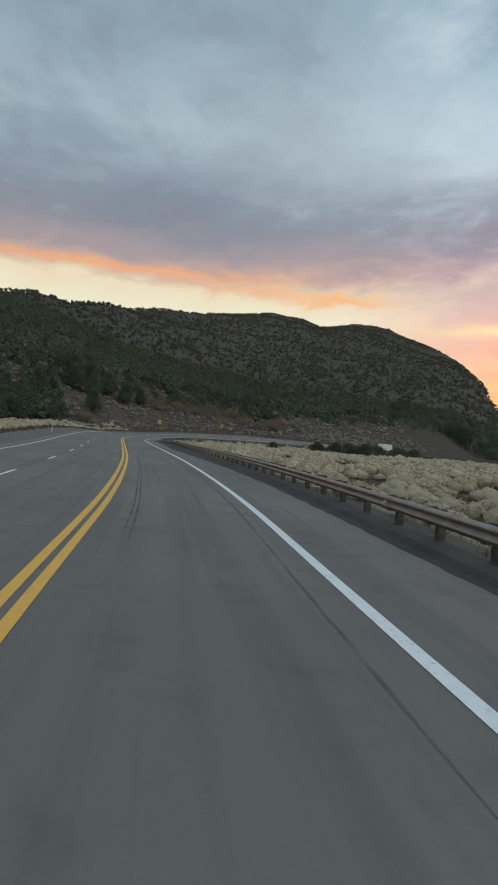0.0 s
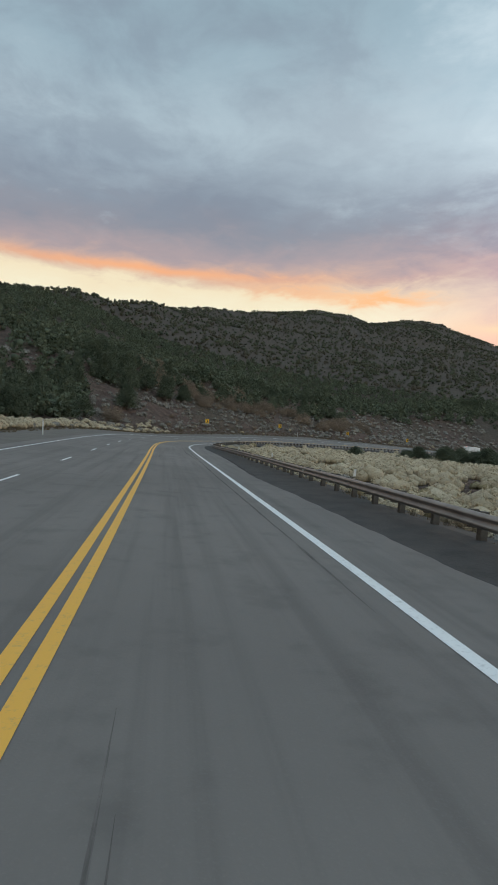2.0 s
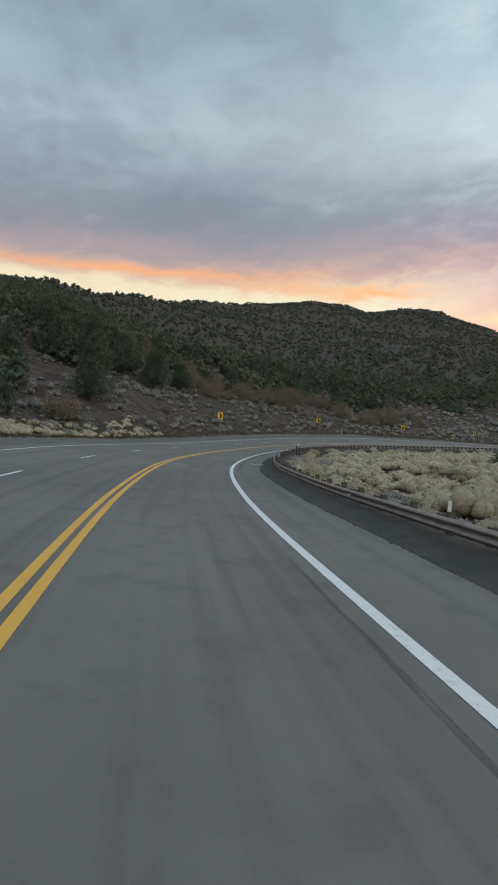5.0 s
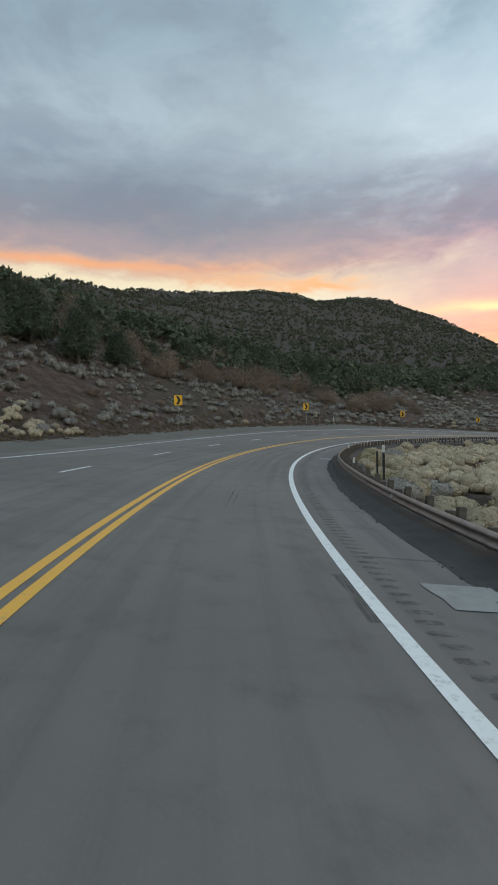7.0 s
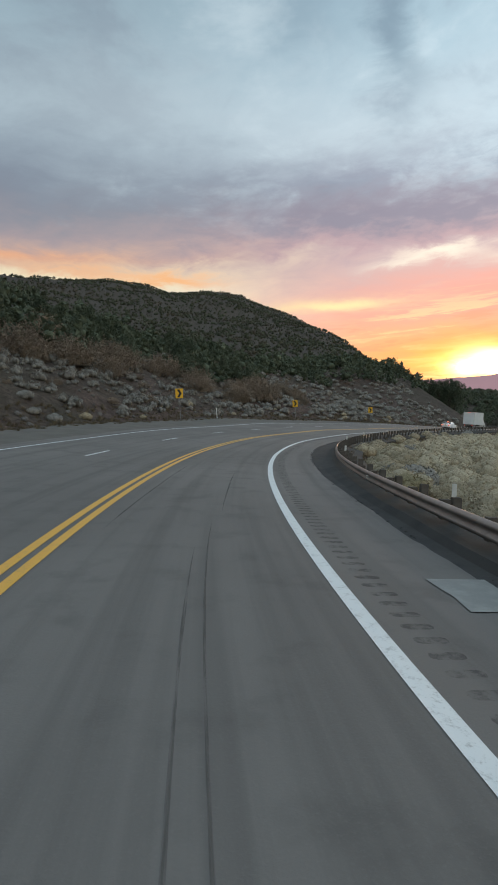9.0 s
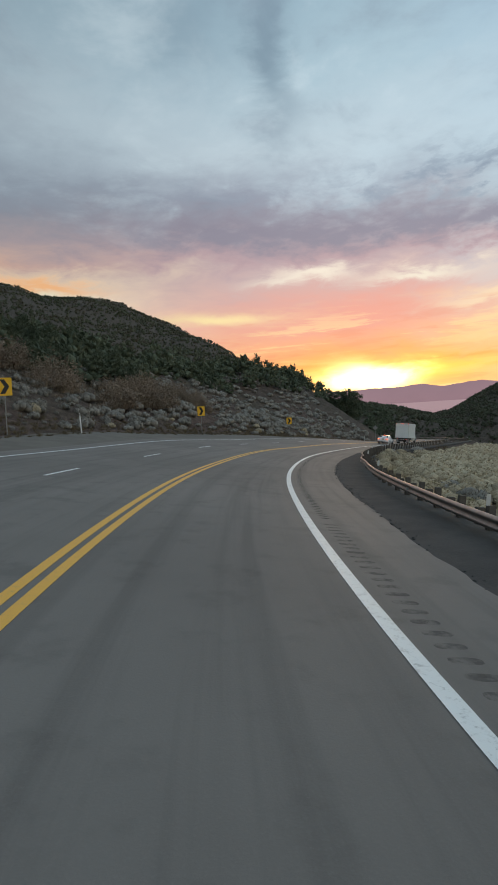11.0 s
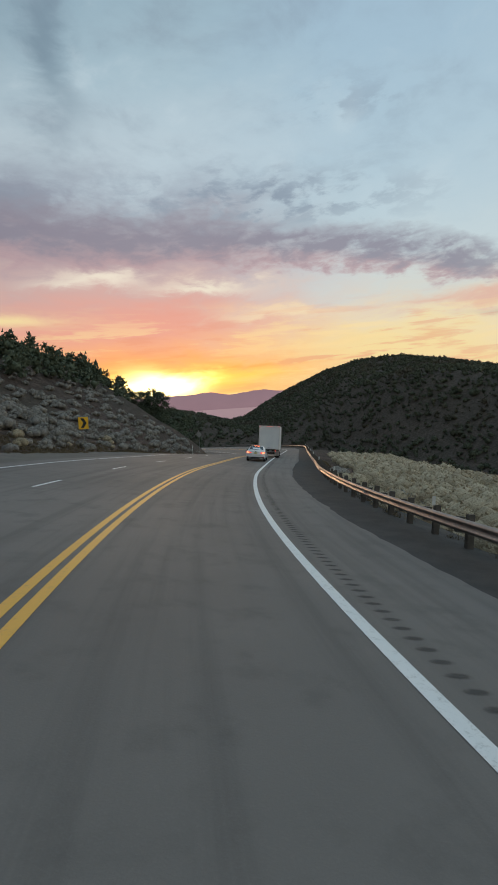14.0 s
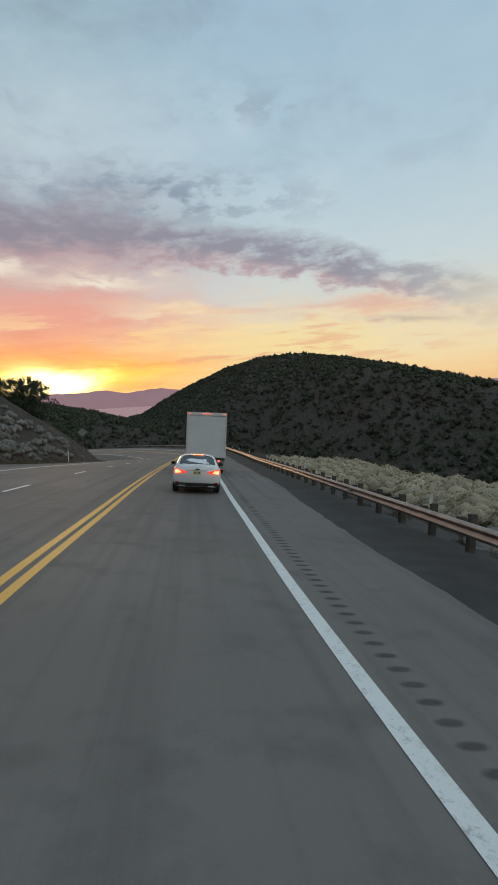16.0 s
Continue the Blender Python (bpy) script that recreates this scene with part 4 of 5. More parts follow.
def to_mesh(name, shape, mat):
    me = bpy.data.meshes.new(name)
    v, f = shape
    me.vertices.add(len(v)), me.loops.add(3 * len(f)), me.polygons.add(len(f))
    me.vertices.foreach_set("co", np.asarray(v, np.float32).ravel())
    me.loops.foreach_set("vertex_index", np.asarray(f, np.int32).ravel())
    me.polygons.foreach_set("loop_start", np.arange(0, 3 * len(f), 3, dtype=np.int32))
    me.polygons.foreach_set("loop_total", np.full(len(f), 3, np.int32))
    me.polygons.foreach_set("use_smooth", np.ones(len(f), bool))
    me.materials.append(mat)
    me.update(calc_edges=True)
    me.validate()
    return me


def strewn(name, shapes, place, size, tall, mat, label, category, seed=3):
    """Many plants as one joined mesh: a random template at each place, turned and scaled."""
    g = np.random.default_rng(seed)
    pick, turn = g.integers(0, len(shapes), len(place)), g.uniform(0, 6.28, len(place))
    vs, fs, k = [], [], 0
    for j, (v, f) in enumerate(shapes):
        i = np.where(pick == j)[0]
        if not len(i):
            continue
        c, s = np.cos(turn[i])[:, None], np.sin(turn[i])[:, None]
        x = (v[None, :, 0] * c - v[None, :, 1] * s) * size[i][:, None] + place[i, 0][:, None]
        y = (v[None, :, 0] * s + v[None, :, 1] * c) * size[i][:, None] + place[i, 1][:, None]
        z = v[None, :, 2] * tall[i][:, None] + place[i, 2][:, None]
        vs.append(np.stack([x, y, z], -1).reshape(-1, 3))
        fs.append((f[None] + (np.arange(len(i)) * len(v))[:, None, None]).reshape(-1, 3) + k)
        k += len(vs[-1])
    ob = new(name, to_mesh(name, (np.concatenate(vs), np.concatenate(fs)), mat))
    return tagged(ob, label, category, kind="stuff")


def along_road(g, n, s_lo, s_hi, d_lo, d_hi):
    """n random places between stations and offsets, with their ground heights; offsets may be functions of the station."""
    s = g.uniform(START + s_lo, START + s_hi, n)
    lo = d_lo(s) if callable(d_lo) else d_lo
    hi = d_hi(s) if callable(d_hi) else d_hi
    d = lo + (hi - lo) * g.uniform(0, 1, n)
    p = at(s, d)
    p[:, 2] = ground_height(p[:, 0], p[:, 1])
    return p, s - START, d


def field_edge(s):
    return rail_offset(s) + np.interp(s - START, [0, 130, 185, 215, 400], [70, 70, 42, 20, 14])


g = np.random.default_rng(11)
SAGE_LOW = [bush_shape(k, 100, 0.14, 0, 1, 5) for k in range(5)]
SAGE_TWIGGY = [bush_shape(10 + k, 110, 0.24, 20, 1, 4, 0.85, 0.26, 0.4) for k in range(5)]
SAGE_HIGH = [bush_shape(20 + k, 1000, 0.085, 40, 2, 7) for k in range(5)]
# field inside the curve
p, t, d = along_road(g, 3500, -5, 330, lambda s: rail_offset(s) + 4.5, field_edge)
keep = (wobble(p[:, 0], p[:, 1], 6, 31) > -0.8)
p = p[keep]
size = g.uniform(0.6, 1.3, len(p))
strewn("rabbitbrush", SAGE_LOW, p, size * 1.05, size * g.uniform(0.7, 1.05, len(p)), M_SAGE, "dense field of pale straw-coloured rabbitbrush mounds", "shrubs", 4)
p, t, d = along_road(g, 1300, -5, 330, lambda s: rail_offset(s) + 5, field_edge)
size = g.uniform(0.3, 0.7, len(p))
strewn("sagebrush", SAGE_LOW, p, size, size * 0.85, M_SAGE_GREEN, "olive green sagebrush between the paler shrubs", "shrubs", 5)
# strip left of the straight and slope above the curve
p, t, d = along_road(g, 860, -20, 162, -20.5, -15.4)
size = g.uniform(0.5, 1.0, len(p)) * np.interp(t, [100, 140], [1.0, 0.6])
strewn("rabbitbrush", SAGE_LOW, p, size, size * g.uniform(0.85, 1.2, len(p)), M_SAGE, "tall pale rabbitbrush along the gravel verge", "shrubs", 6)
p, t, d = along_road(g, 4700, 140, 350, -58, -16.0)
keep = (wobble(p[:, 0], p[:, 1], 5, 33) - np.where(d < -46, 0.3, 0) - np.where(t > 232, 0.5, 0) > -0.2)
p = p[keep]
size = 0.2 + 0.75 * g.uniform(0, 1, len(p)) ** 1.7
strewn("sagebrush", SAGE_TWIGGY, p, size, size * g.uniform(0.85, 1.5, len(p)), M_SAGE_GREY, "grey sagebrush clumps scattered over the cut slope", "shrubs", 7)

p, t, d = along_road(g, 520, 232, 350, -48, -17.0)
size = g.uniform(0.45, 1.15, len(p))
strewn("sagebrush", SAGE_LOW, p, size, size * g.uniform(0.8, 1.15, len(p)), M_SAGE_GREY, "grey sagebrush covering the slope above the bend", "shrubs", 10)
bush_meshes = [to_mesh("foliage", s, m) for s, m in zip(SAGE_HIGH, (M_SAGE, M_SAGE, M_SAGE_GREEN, M_SAGE, M_SAGE_GREY))]
stem_mesh = stored("stems", lambda bm: [tube(bm, 0.04, 0.02, 0.5, pose(math.cos(a) * 0.12, math.sin(a) * 0.12, 0.2, math.sin(a) * -25, math.cos(a) * 25, 0), 5) for a in (0.3, 1.7, 2.9, 4.1, 5.2)], M_BARK)


def shrub(p, size, tall, kind, name, label, group):
    top = tagged(new(name), label, "shrub", group)
    top.matrix_world = Matrix.Translation(p) @ Matrix.Rotation(g.uniform(0, 6.28), 4, "Z") @ Matrix.Diagonal((size, size, tall, 1))
    share("foliage", bush_meshes[kind], top), share("stems", stem_mesh, top)
    return top


p, t, d = along_road(g, 290, 8, 265, lambda s: rail_offset(s) + 1.3, lambda s: rail_offset(s) + 4.6)
for q in p:
    kind = int(g.choice([0, 1, 3, 0, 1, 3, 2, 4]))
    r = g.uniform(0.55, 1.08)
    shrub(q - (0, 0, 0.05), r, r * g.uniform(0.8, 1.1), kind, "rabbitbrush", "fluffy pale rabbitbrush mound behind the guardrail" if kind not in (2, 4) else "olive sagebrush mound behind the guardrail", "shrubs behind the guardrail")
p, t, d = along_road(g, 70, 98, 300, -20, -15.7)
for q in p:
    r = g.uniform(0.4, 0.85)
    shrub(q - (0, 0, 0.05), r, r * g.uniform(0.8, 1.1), 4 if g.uniform() < 0.7 else 0, "sagebrush", "grey sagebrush clump at the foot of the cut slope", "shrubs at the slope foot")

# dry grass at the verges
def grass_shape(seed, n):
    g2 = np.random.default_rng(seed)
    a, r = g2.uniform(0, 6.28, n), g2.uniform(0, 0.5, n)
    foot = np.stack([np.cos(a) * r, np.sin(a) * r, 0 * a], 1)
    head = foot * 1.5 + np.stack([g2.normal(0, 0.15, n), g2.normal(0, 0.15, n), g2.uniform(0.5, 1.1, n)], 1)
    side = np.stack([-np.sin(a), np.cos(a), 0 * a], 1) * 0.035
    return np.stack([foot - side, foot + side, head], 1).reshape(-1, 3), np.arange(3 * n).reshape(-1, 3)


GRASS = [grass_shape(k, 34) for k in range(4)]
p, t, d = along_road(g, 3600, -10, 330, -18.5, -13.4)
h = g.uniform(0.14, 0.42, len(p)) * np.where(d > -14.6, 0.6, 1.0)
strewn("dry_grass", GRASS, p, 0.5 + 0 * h, h, M_GRASS, "dry brown grass along the foot of the slope", "grass", 8)
p, t, d = along_road(g, 1100, -10, 300, lambda s: rail_offset(s) + 0.4, lambda s: rail_offset(s) + 2.2)
h = g.uniform(0.15, 0.4, len(p))
strewn("dry_grass", GRASS, p, 0.45 + 0 * h, h, M_GRASS, "dry straw grass under the guardrail", "grass", 9)

# ---- trees ----
CROWN_NEAR = [crown_shape(40 + k, 2000, 0.12, 1, 14, 0.35, 0.42) for k in range(5)]
CROWN_MID = [crown_shape(50 + k, 100, 0.30, 1, 6, 0.4, 0.58) for k in range(5)]


def far_crown(seed):
    g2 = np.random.default_rng(seed)
    v, f = ico(1)
    d = on_ball(g2, 18, -0.3)
    body = (0, 0, 0.85) + v * (0.62, 0.62, 0.75) * g2.uniform(0.6, 1.3, (len(v), 1))
    return joined([(body, f), tufts(g2, (0, 0, 0.85) + d * (0.72, 0.72, 0.8) * g2.uniform(0.6, 1.1, (18, 1)), d + (0, 0, 0.2), 0.5, 0.42, 0.55)])


def open_crown(seed, leaves, leaf, lobes):
    """An airy, spreading crown, 1 m in radius, with sky between its sprays."""
    g2 = np.random.default_rng(seed)
    out = []
    for k in range(lobes):
        a, t = k * 2.4 + g2.uniform(-0.4, 0.4), (k + 0.5) / lobes
        reach = 0.85 * math.sqrt(max(0.05, math.sin(math.pi * (0.12 + 0.80 * t)))) * g2.uniform(0.35, 1.0)
        c = np.array([math.cos(a) * reach, math.sin(a) * reach, 0.5 + 1.45 * t])
        r = g2.uniform(0.16, 0.30)
        d = on_ball(g2, leaves // lobes, -0.8)
        out.append(tufts(g2, c + d * (1.3, 1.3, 0.7) * r * g2.uniform(0.1, 1.1, (len(d), 1)), d + (0, 0, 0.3), leaf, 0.4, 0.3))
        side = np.array([-math.sin(a), math.cos(a), 0]) * 0.018
        foot = np.array([0, 0, 0.25 + 0.7 * t])
        out.append((np.stack([foot - side, foot + side, c]), np.array([[0, 1, 2]])))
    return joined(out)


CROWN_FAR = [far_crown(60 + k) for k in range(5)]
CROWN_FINE = [crown_shape(70 + k, 10500, 0.07, 1, 26, 0.4, 0.26) for k in range(3)]
fine_meshes = [to_mesh("crown", s, M_JUNIPER) for s in CROWN_FINE]
open_meshes = [to_mesh("crown", open_crown(75 + k, 6500, 0.06, 34), M_JUNIPER) for k in range(3)]
crown_meshes = [to_mesh("crown", s, M_JUNIPER) for s in CROWN_NEAR]


def limbs(bm, seed):
    r2 = random.Random(seed)
    tube(bm, 0.11, 0.05, 1.3, pose(0, 0, 0.45, r2.uniform(-6, 6), r2.uniform(-6, 6), 0), 8)


limb_mesh = stored("limb", lambda bm: tube(bm, 0.045, 0.012, 0.8, Matrix.Rotation(radians(52), 4, "Y"), 5), M_BARK)
trunk_meshes = [stored("trunk", lambda bm, k=k: limbs(bm, k), M_BARK) for k in range(3)]


def juniper(x, y, width, height, fine=False, label="dark green juniper tree with a rounded ragged crown", airy=False):
    top = tagged(new("juniper"), label, "tree", "junipers on the hillside")
    top.matrix_world = Matrix.Translation((x, y, ground_at(x, y) - 0.1)) @ Matrix.Rotation(g.uniform(0, 6.28), 4, "Z") @ Matrix.Diagonal((width, width, height / 2.15, 1))
    share("crown", (open_meshes if airy else fine_meshes)[int(g.integers(0, 3))] if fine else crown_meshes[int(g.integers(0, 5))], top)
    if fine:
        for k in range(6):
            a = k * 1.05 + g.uniform(-0.3, 0.3)
            share("limb", limb_mesh, top, Matrix.Translation((math.cos(a) * 0.22, math.sin(a) * 0.22, 0.45 + 0.13 * k)) @ Matrix.Rotation(a, 4, "Z"))
    share("trunk", trunk_meshes[int(g.integers(0, 3))], top)
    return top


# nearest trees: behind the verge of the straight, along the crest of the cut slope, in the field
spots = []
q, t, d = along_road(g, 420, 5, 168, -44, -22.5)
spots += [(a, 1.0) for a, tt, dd in zip(q, t, d) if tt < 140 or dd < -24 - (tt - 140) * 0.7]
q, t, d = along_road(g, 190, 160, 265, -64, -30)
spots += [(a, 0.85) for a, tt, dd in zip(q, t, d) if dd < np.interp(tt, [165, 195, 220, 255, 280], [-40, -40, -31, -33, -45])]
taken = []
for a, k in spots:
    if all(math.hypot(a[0] - b[0], a[1] - b[1]) > 2.6 for b in taken):
        taken.append(a)
        juniper(a[0], a[1], g.uniform(1.7, 2.7) * k, g.uniform(3.8, 6.6) * k, g.uniform() < 0.12)
for x, y, w, h in ((18, 141, 2.2, 3.2), (22, 137, 2.6, 3.6), (26, 141, 2.4, 3.4), (30, 138, 2.8, 3.8), (34, 142, 2.6, 3.6), (38, 138, 2.8, 3.6), (43, 141, 2.8, 3.8), (6.7, 147.5, 1.9, 2.4), (18, 152, 2.2, 3.0), (29, 143, 2.4, 3.2), (24, 160, 2.0, 2.6), (40, 152, 2.6, 3.4), (36, 168, 2.2, 3.0), (52, 160, 2.6, 3.4), (47, 141, 2.4, 3.2), (60, 150, 2.6, 3.6),
                   (50, 212, 2.4, 4.2), (57, 207, 2.8, 4.8), (63, 214, 2.6, 4.4), (72, 220, 2.6, 4.6), (68, 204, 3.0, 5.0), (80, 212, 3.0, 5.0)):
    juniper(x, y, w, h, True, "low dark juniper among the pale shrubs")
for x, y, w, top_z in ((-44, 190, 2.8, 17.0), (-52, 180, 3.2, 19.0), (-50, 190, 2.8, 20.5), (-58, 178, 3.2, 21.5), (-40, 197, 2.4, 15.0), (-60, 186, 3.4, 25.5), (-56, 190, 3.0, 23.0), (-66, 196, 3.2, 29.0), (-63, 183, 3.0, 26.0), (-47, 163, 2.8, 11.5),
                       (124.5, 385.3, 2.8, 27.0), (119.0, 416.5, 2.6, 33.5), (122.0, 405.0, 3.0, 28.0), (112.0, 420.0, 3.4, 32.0), (104.0, 418.0, 3.2, 31.0), (137.0, 371.0, 1.8, 15.0), (144.3, 366.1, 2.6, 14.5), (148.0, 367.5, 2.2, 13.8), (140.5, 369.0, 2.2, 14.0)):
    juniper(x, y, max(w, 0.36 * (top_z - ground_at(x, y))), max(3.0, top_z - ground_at(x, y)), True, "tall dark juniper standing on the crest above the cut", x > 100)

# woods on the hills, denser low down
def woods(n, az_lo, az_hi, r_lo, r_hi, thin):
    az, r = np.radians(g.uniform(az_lo, az_hi, n)), np.sqrt(g.uniform(r_lo**2, r_hi**2, n))
    x, y = HUB[0] + np.sin(az) * r, HUB[1] + np.cos(az) * r
    s, d = station(x, y)
    k = np.array(RIDGES, float)
    u = r / np.interp(np.degrees(az), k[:, 0], k[:, 1])
    t = s - START
    clear = (s > COUNT + 15) | (d < np.interp(t, [0, 140, 165, 195, 220, 255, 280, 320], [-23, -23, -39, -39, -30, -32, -44, -40])) | (d > np.interp(t, [0, 150, 230, 400], [95, 90, 34, 26]))
    patchy = wobble(x, y, 45, 41) * 0.6 + wobble(x, y, 14, 42) * 0.5
    ok = clear & (patchy > thin - 0.75 + 0.55 * u) & (u < 1.06) & (x > -40 - 0.66 * y)
    x, y, r = x[ok], y[ok], r[ok]
    return np.stack([x, y, ground_height(x, y) - 0.2], 1), r


p1, r1 = woods(13000, -140, 40, 40, 420, -0.1)
p2, r2 = woods(34000, -45, 40, 380, 1700, -0.1)
p3, r3 = woods(32000, 38, 92, 110, 980, -0.75)
size = g.uniform(1.5, 2.7, len(p1))
strewn("juniper_woods", CROWN_MID, p1, size, size * g.uniform(0.8, 1.25, len(p1)), M_JUNIPER, "dense dark green juniper and pinyon woods on the slope", "woods", 21)
size = 1.2 + 2.2 * g.uniform(0, 1, len(p2)) ** 1.6
strewn("juniper_woods", CROWN_FAR, p2, size, size * g.uniform(0.7, 1.1, len(p2)), M_WOODS, "distant juniper woods thinning toward the ridge", "woods", 22)
size = 0.8 + 1.7 * g.uniform(0, 1, len(p3)) ** 2.2
strewn("juniper_woods", CROWN_FAR, p3, size, size * g.uniform(0.7, 1.1, len(p3)), M_WOODS, "dark wooded hill beyond the gully", "woods", 23)

# oak brush along the top of the cut
oak_meshes = [to_mesh("brush", brush_shape(80 + k, 120, 20, 0.085), M_OAK) for k in range(3)]
for cx, cy, n, spread in ((-39, 214, 16, 6), (-31, 222, 14, 5), (-22, 230, 12, 5), (2, 242, 8, 5), (-12, 236, 9, 5), (12, 250, 6, 5), (20, 258, 8, 5), (-48, 205, 12, 6), (-46, 150, 3, 4), (-40, 158, 4, 4)):
    for _ in range(n):
        x, y = cx + g.normal(0, spread), cy + g.normal(0, spread * 0.6)
        s1, d1 = station([x], [y])
        if d1[0] > -22:
            continue
        top = tagged(new("oak_brush"), "brown leafless oak brush at the top of the cut slope", "shrub", "oak brush on the slope")
        w = g.uniform(1.2, 2.5)
        top.matrix_world = Matrix.Translation((x, y, ground_at(x, y) - 0.1)) @ Matrix.Rotation(g.uniform(0, 6.28), 4, "Z") @ Matrix.Diagonal((w * 1.2, w * 1.2, w, 1))
        share("brush", oak_meshes[int(g.integers(0, 3))], top)

p, t, d = along_road(g, 110, 142, 285, -46, -19)
for q in p:
    top = tagged(new("oak_brush"), "low brown oak brush among sage on the cut slope", "shrub", "oak brush on the slope")
    w = g.uniform(0.35, 0.85)
    top.matrix_world = Matrix.Translation(q - (0, 0, 0.08)) @ Matrix.Rotation(g.uniform(0, 6.28), 4, "Z") @ Matrix.Diagonal((w * 1.3, w * 1.3, w * 0.8, 1))
    share("brush", oak_meshes[int(g.integers(0, 3))], top)

# rocks on the slope
def rock_shape(seed):
    g2 = np.random.default_rng(seed)
    v, f = ico(2)
    n = v + 0.28 * np.stack([wobble(v[:, 0] * 3 + seed, v[:, 1] * 3 + v[:, 2] * 2, 1.1, seed + k) for k in range(3)], 1)
    return n * g2.uniform(0.6, 1.2, 3), f


rock_meshes = [to_mesh("rock", rock_shape(k), M_ROCK) for k in range(5)]
p, t, d = along_road(g, 290, 130, 290, -44, -15)
for q in p:
    r = g.uniform(0.12, 0.42)
    ob = tagged(new("rock", rock_meshes[int(g.integers(0, 5))]), "weathered dark rock lying on the cut slope", "rock", "rocks on the slope")
    ob.matrix_world = Matrix.Translation(q + (0, 0, r * 0.15)) @ Euler((g.uniform(0, 6), g.uniform(0, 6), g.uniform(0, 6))).to_matrix().to_4x4() @ Matrix.Scale(r, 4)

# crumbled asphalt and clods along the ragged pavement edge
CLODS = [(ico(1)[0] * g.uniform(0.6, 1.2, 3) * g.uniform(0.7, 1.2, (12, 1)), ico(1)[1]) for _ in range(4)]
s = g.uniform(START + 60, START + 215, 2200)
d = pave_right(s) + np.abs(g.normal(0, 0.22, len(s))) - 0.06
p = at(s, d, 0.0)
p[:, 2] += np.interp(d - pave_right(s), [0, 0.25, 1.0], [0.0, -0.01, 0.05])
size = 0.008 + 0.028 * g.uniform(0, 1, len(p)) ** 3
strewn("asphalt_crumbs", CLODS, p, size * 1.4, size, M_CINDER, "dark crumbs of asphalt and cinders along the pavement edge", "gravel", 31)

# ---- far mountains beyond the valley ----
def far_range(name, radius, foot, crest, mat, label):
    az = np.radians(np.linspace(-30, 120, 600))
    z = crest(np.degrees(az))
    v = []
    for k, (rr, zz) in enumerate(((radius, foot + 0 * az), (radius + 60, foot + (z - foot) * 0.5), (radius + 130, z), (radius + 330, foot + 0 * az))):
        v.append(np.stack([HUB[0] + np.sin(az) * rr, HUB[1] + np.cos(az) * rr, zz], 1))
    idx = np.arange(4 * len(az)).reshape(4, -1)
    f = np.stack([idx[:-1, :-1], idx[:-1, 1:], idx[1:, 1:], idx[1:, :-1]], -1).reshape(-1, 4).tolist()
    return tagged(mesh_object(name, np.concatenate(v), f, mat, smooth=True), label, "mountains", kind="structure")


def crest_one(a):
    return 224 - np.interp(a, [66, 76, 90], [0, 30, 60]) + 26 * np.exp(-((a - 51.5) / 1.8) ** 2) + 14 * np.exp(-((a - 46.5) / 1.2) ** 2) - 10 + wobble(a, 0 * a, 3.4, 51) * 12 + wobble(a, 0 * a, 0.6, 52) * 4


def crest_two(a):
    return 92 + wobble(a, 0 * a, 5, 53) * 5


# both backdrops glow in the tint of distant air, which is not modelled
far_range("backdrop_mountains", 4150, -60, crest_one, M_FAR, "mountain range on the horizon, hazy purple painted in as glow")
far_range("backdrop_plain", 3700, -60, crest_two, M_PLAIN, "valley floor before the mountains, hazy pallor painted in as glow")

# ---- vehicles ----
def shell(bm, rings):
    """Skin through closed rings of equal length, capped at both ends."""
    vs = [[bm.verts.new(p) for p in r] for r in rings]
    n = len(vs[0])
    for a, b in zip(vs, vs[1:]):
        for k in range(n):
            bm.faces.new((a[k], a[(k + 1) % n], b[(k + 1) % n], b[k]))
    bm.faces.new(vs[0][::-1]), bm.faces.new(vs[-1])
    bmesh.ops.recalc_face_normals(bm, faces=bm.faces)
    return bm


def ring(y, half):
    """A symmetric section at y from (half width, height) pairs, bottom to top."""
    return [(w, y, z) for w, z in half] + [(-w, y, z) for w, z in reversed(half)]


def patch(bm, pts, thick=(0, -0.01, 0)):
    f = bm.faces.new([bm.verts.new(p) for p in pts])
    r = bmesh.ops.extrude_face_region(bm, geom=[f])
    bmesh.ops.translate(bm, verts=[v for v in r["geom"] if isinstance(v, bmesh.types.BMVert)], vec=thick)
    bmesh.ops.recalc_face_normals(bm, faces=bm.faces)


def wheel(parent, x, y, r, w, name="wheel"):
    ob = new(name)
    ob.parent = parent
    ob.matrix_basis = Matrix.Translation((x, y, r)) @ Matrix.Rotation(radians(90), 4, "Y")

    def tyre(bm):
        tube(bm, r, r, w, Matrix(), 28)
        bmesh.ops.bevel(bm, geom=[e for e in bm.edges if abs(e.verts[0].co.z - e.verts[1].co.z) < 1e-4 and len(e.link_faces) == 2], offset=0.03, segments=2, affect="EDGES")
    me = part("tyre", fresh(tyre), M_RUBBER, ob, "black rubber tyre")

    def rim(bm):
        tube(bm, r * 0.64, r * 0.60, w + 0.012, Matrix(), 24)
        for k in range(5):
            box(bm, r * 0.55, 0.05, 0.02, Matrix.Rotation(k * 1.2566, 4, "Z") @ Matrix.Translation((r * 0.3, 0, math.copysign(w / 2 + 0.012, x))), 0.005)
    part("rim", fresh(rim), M_ALLOY, ob, "grey alloy rim")
    return ob


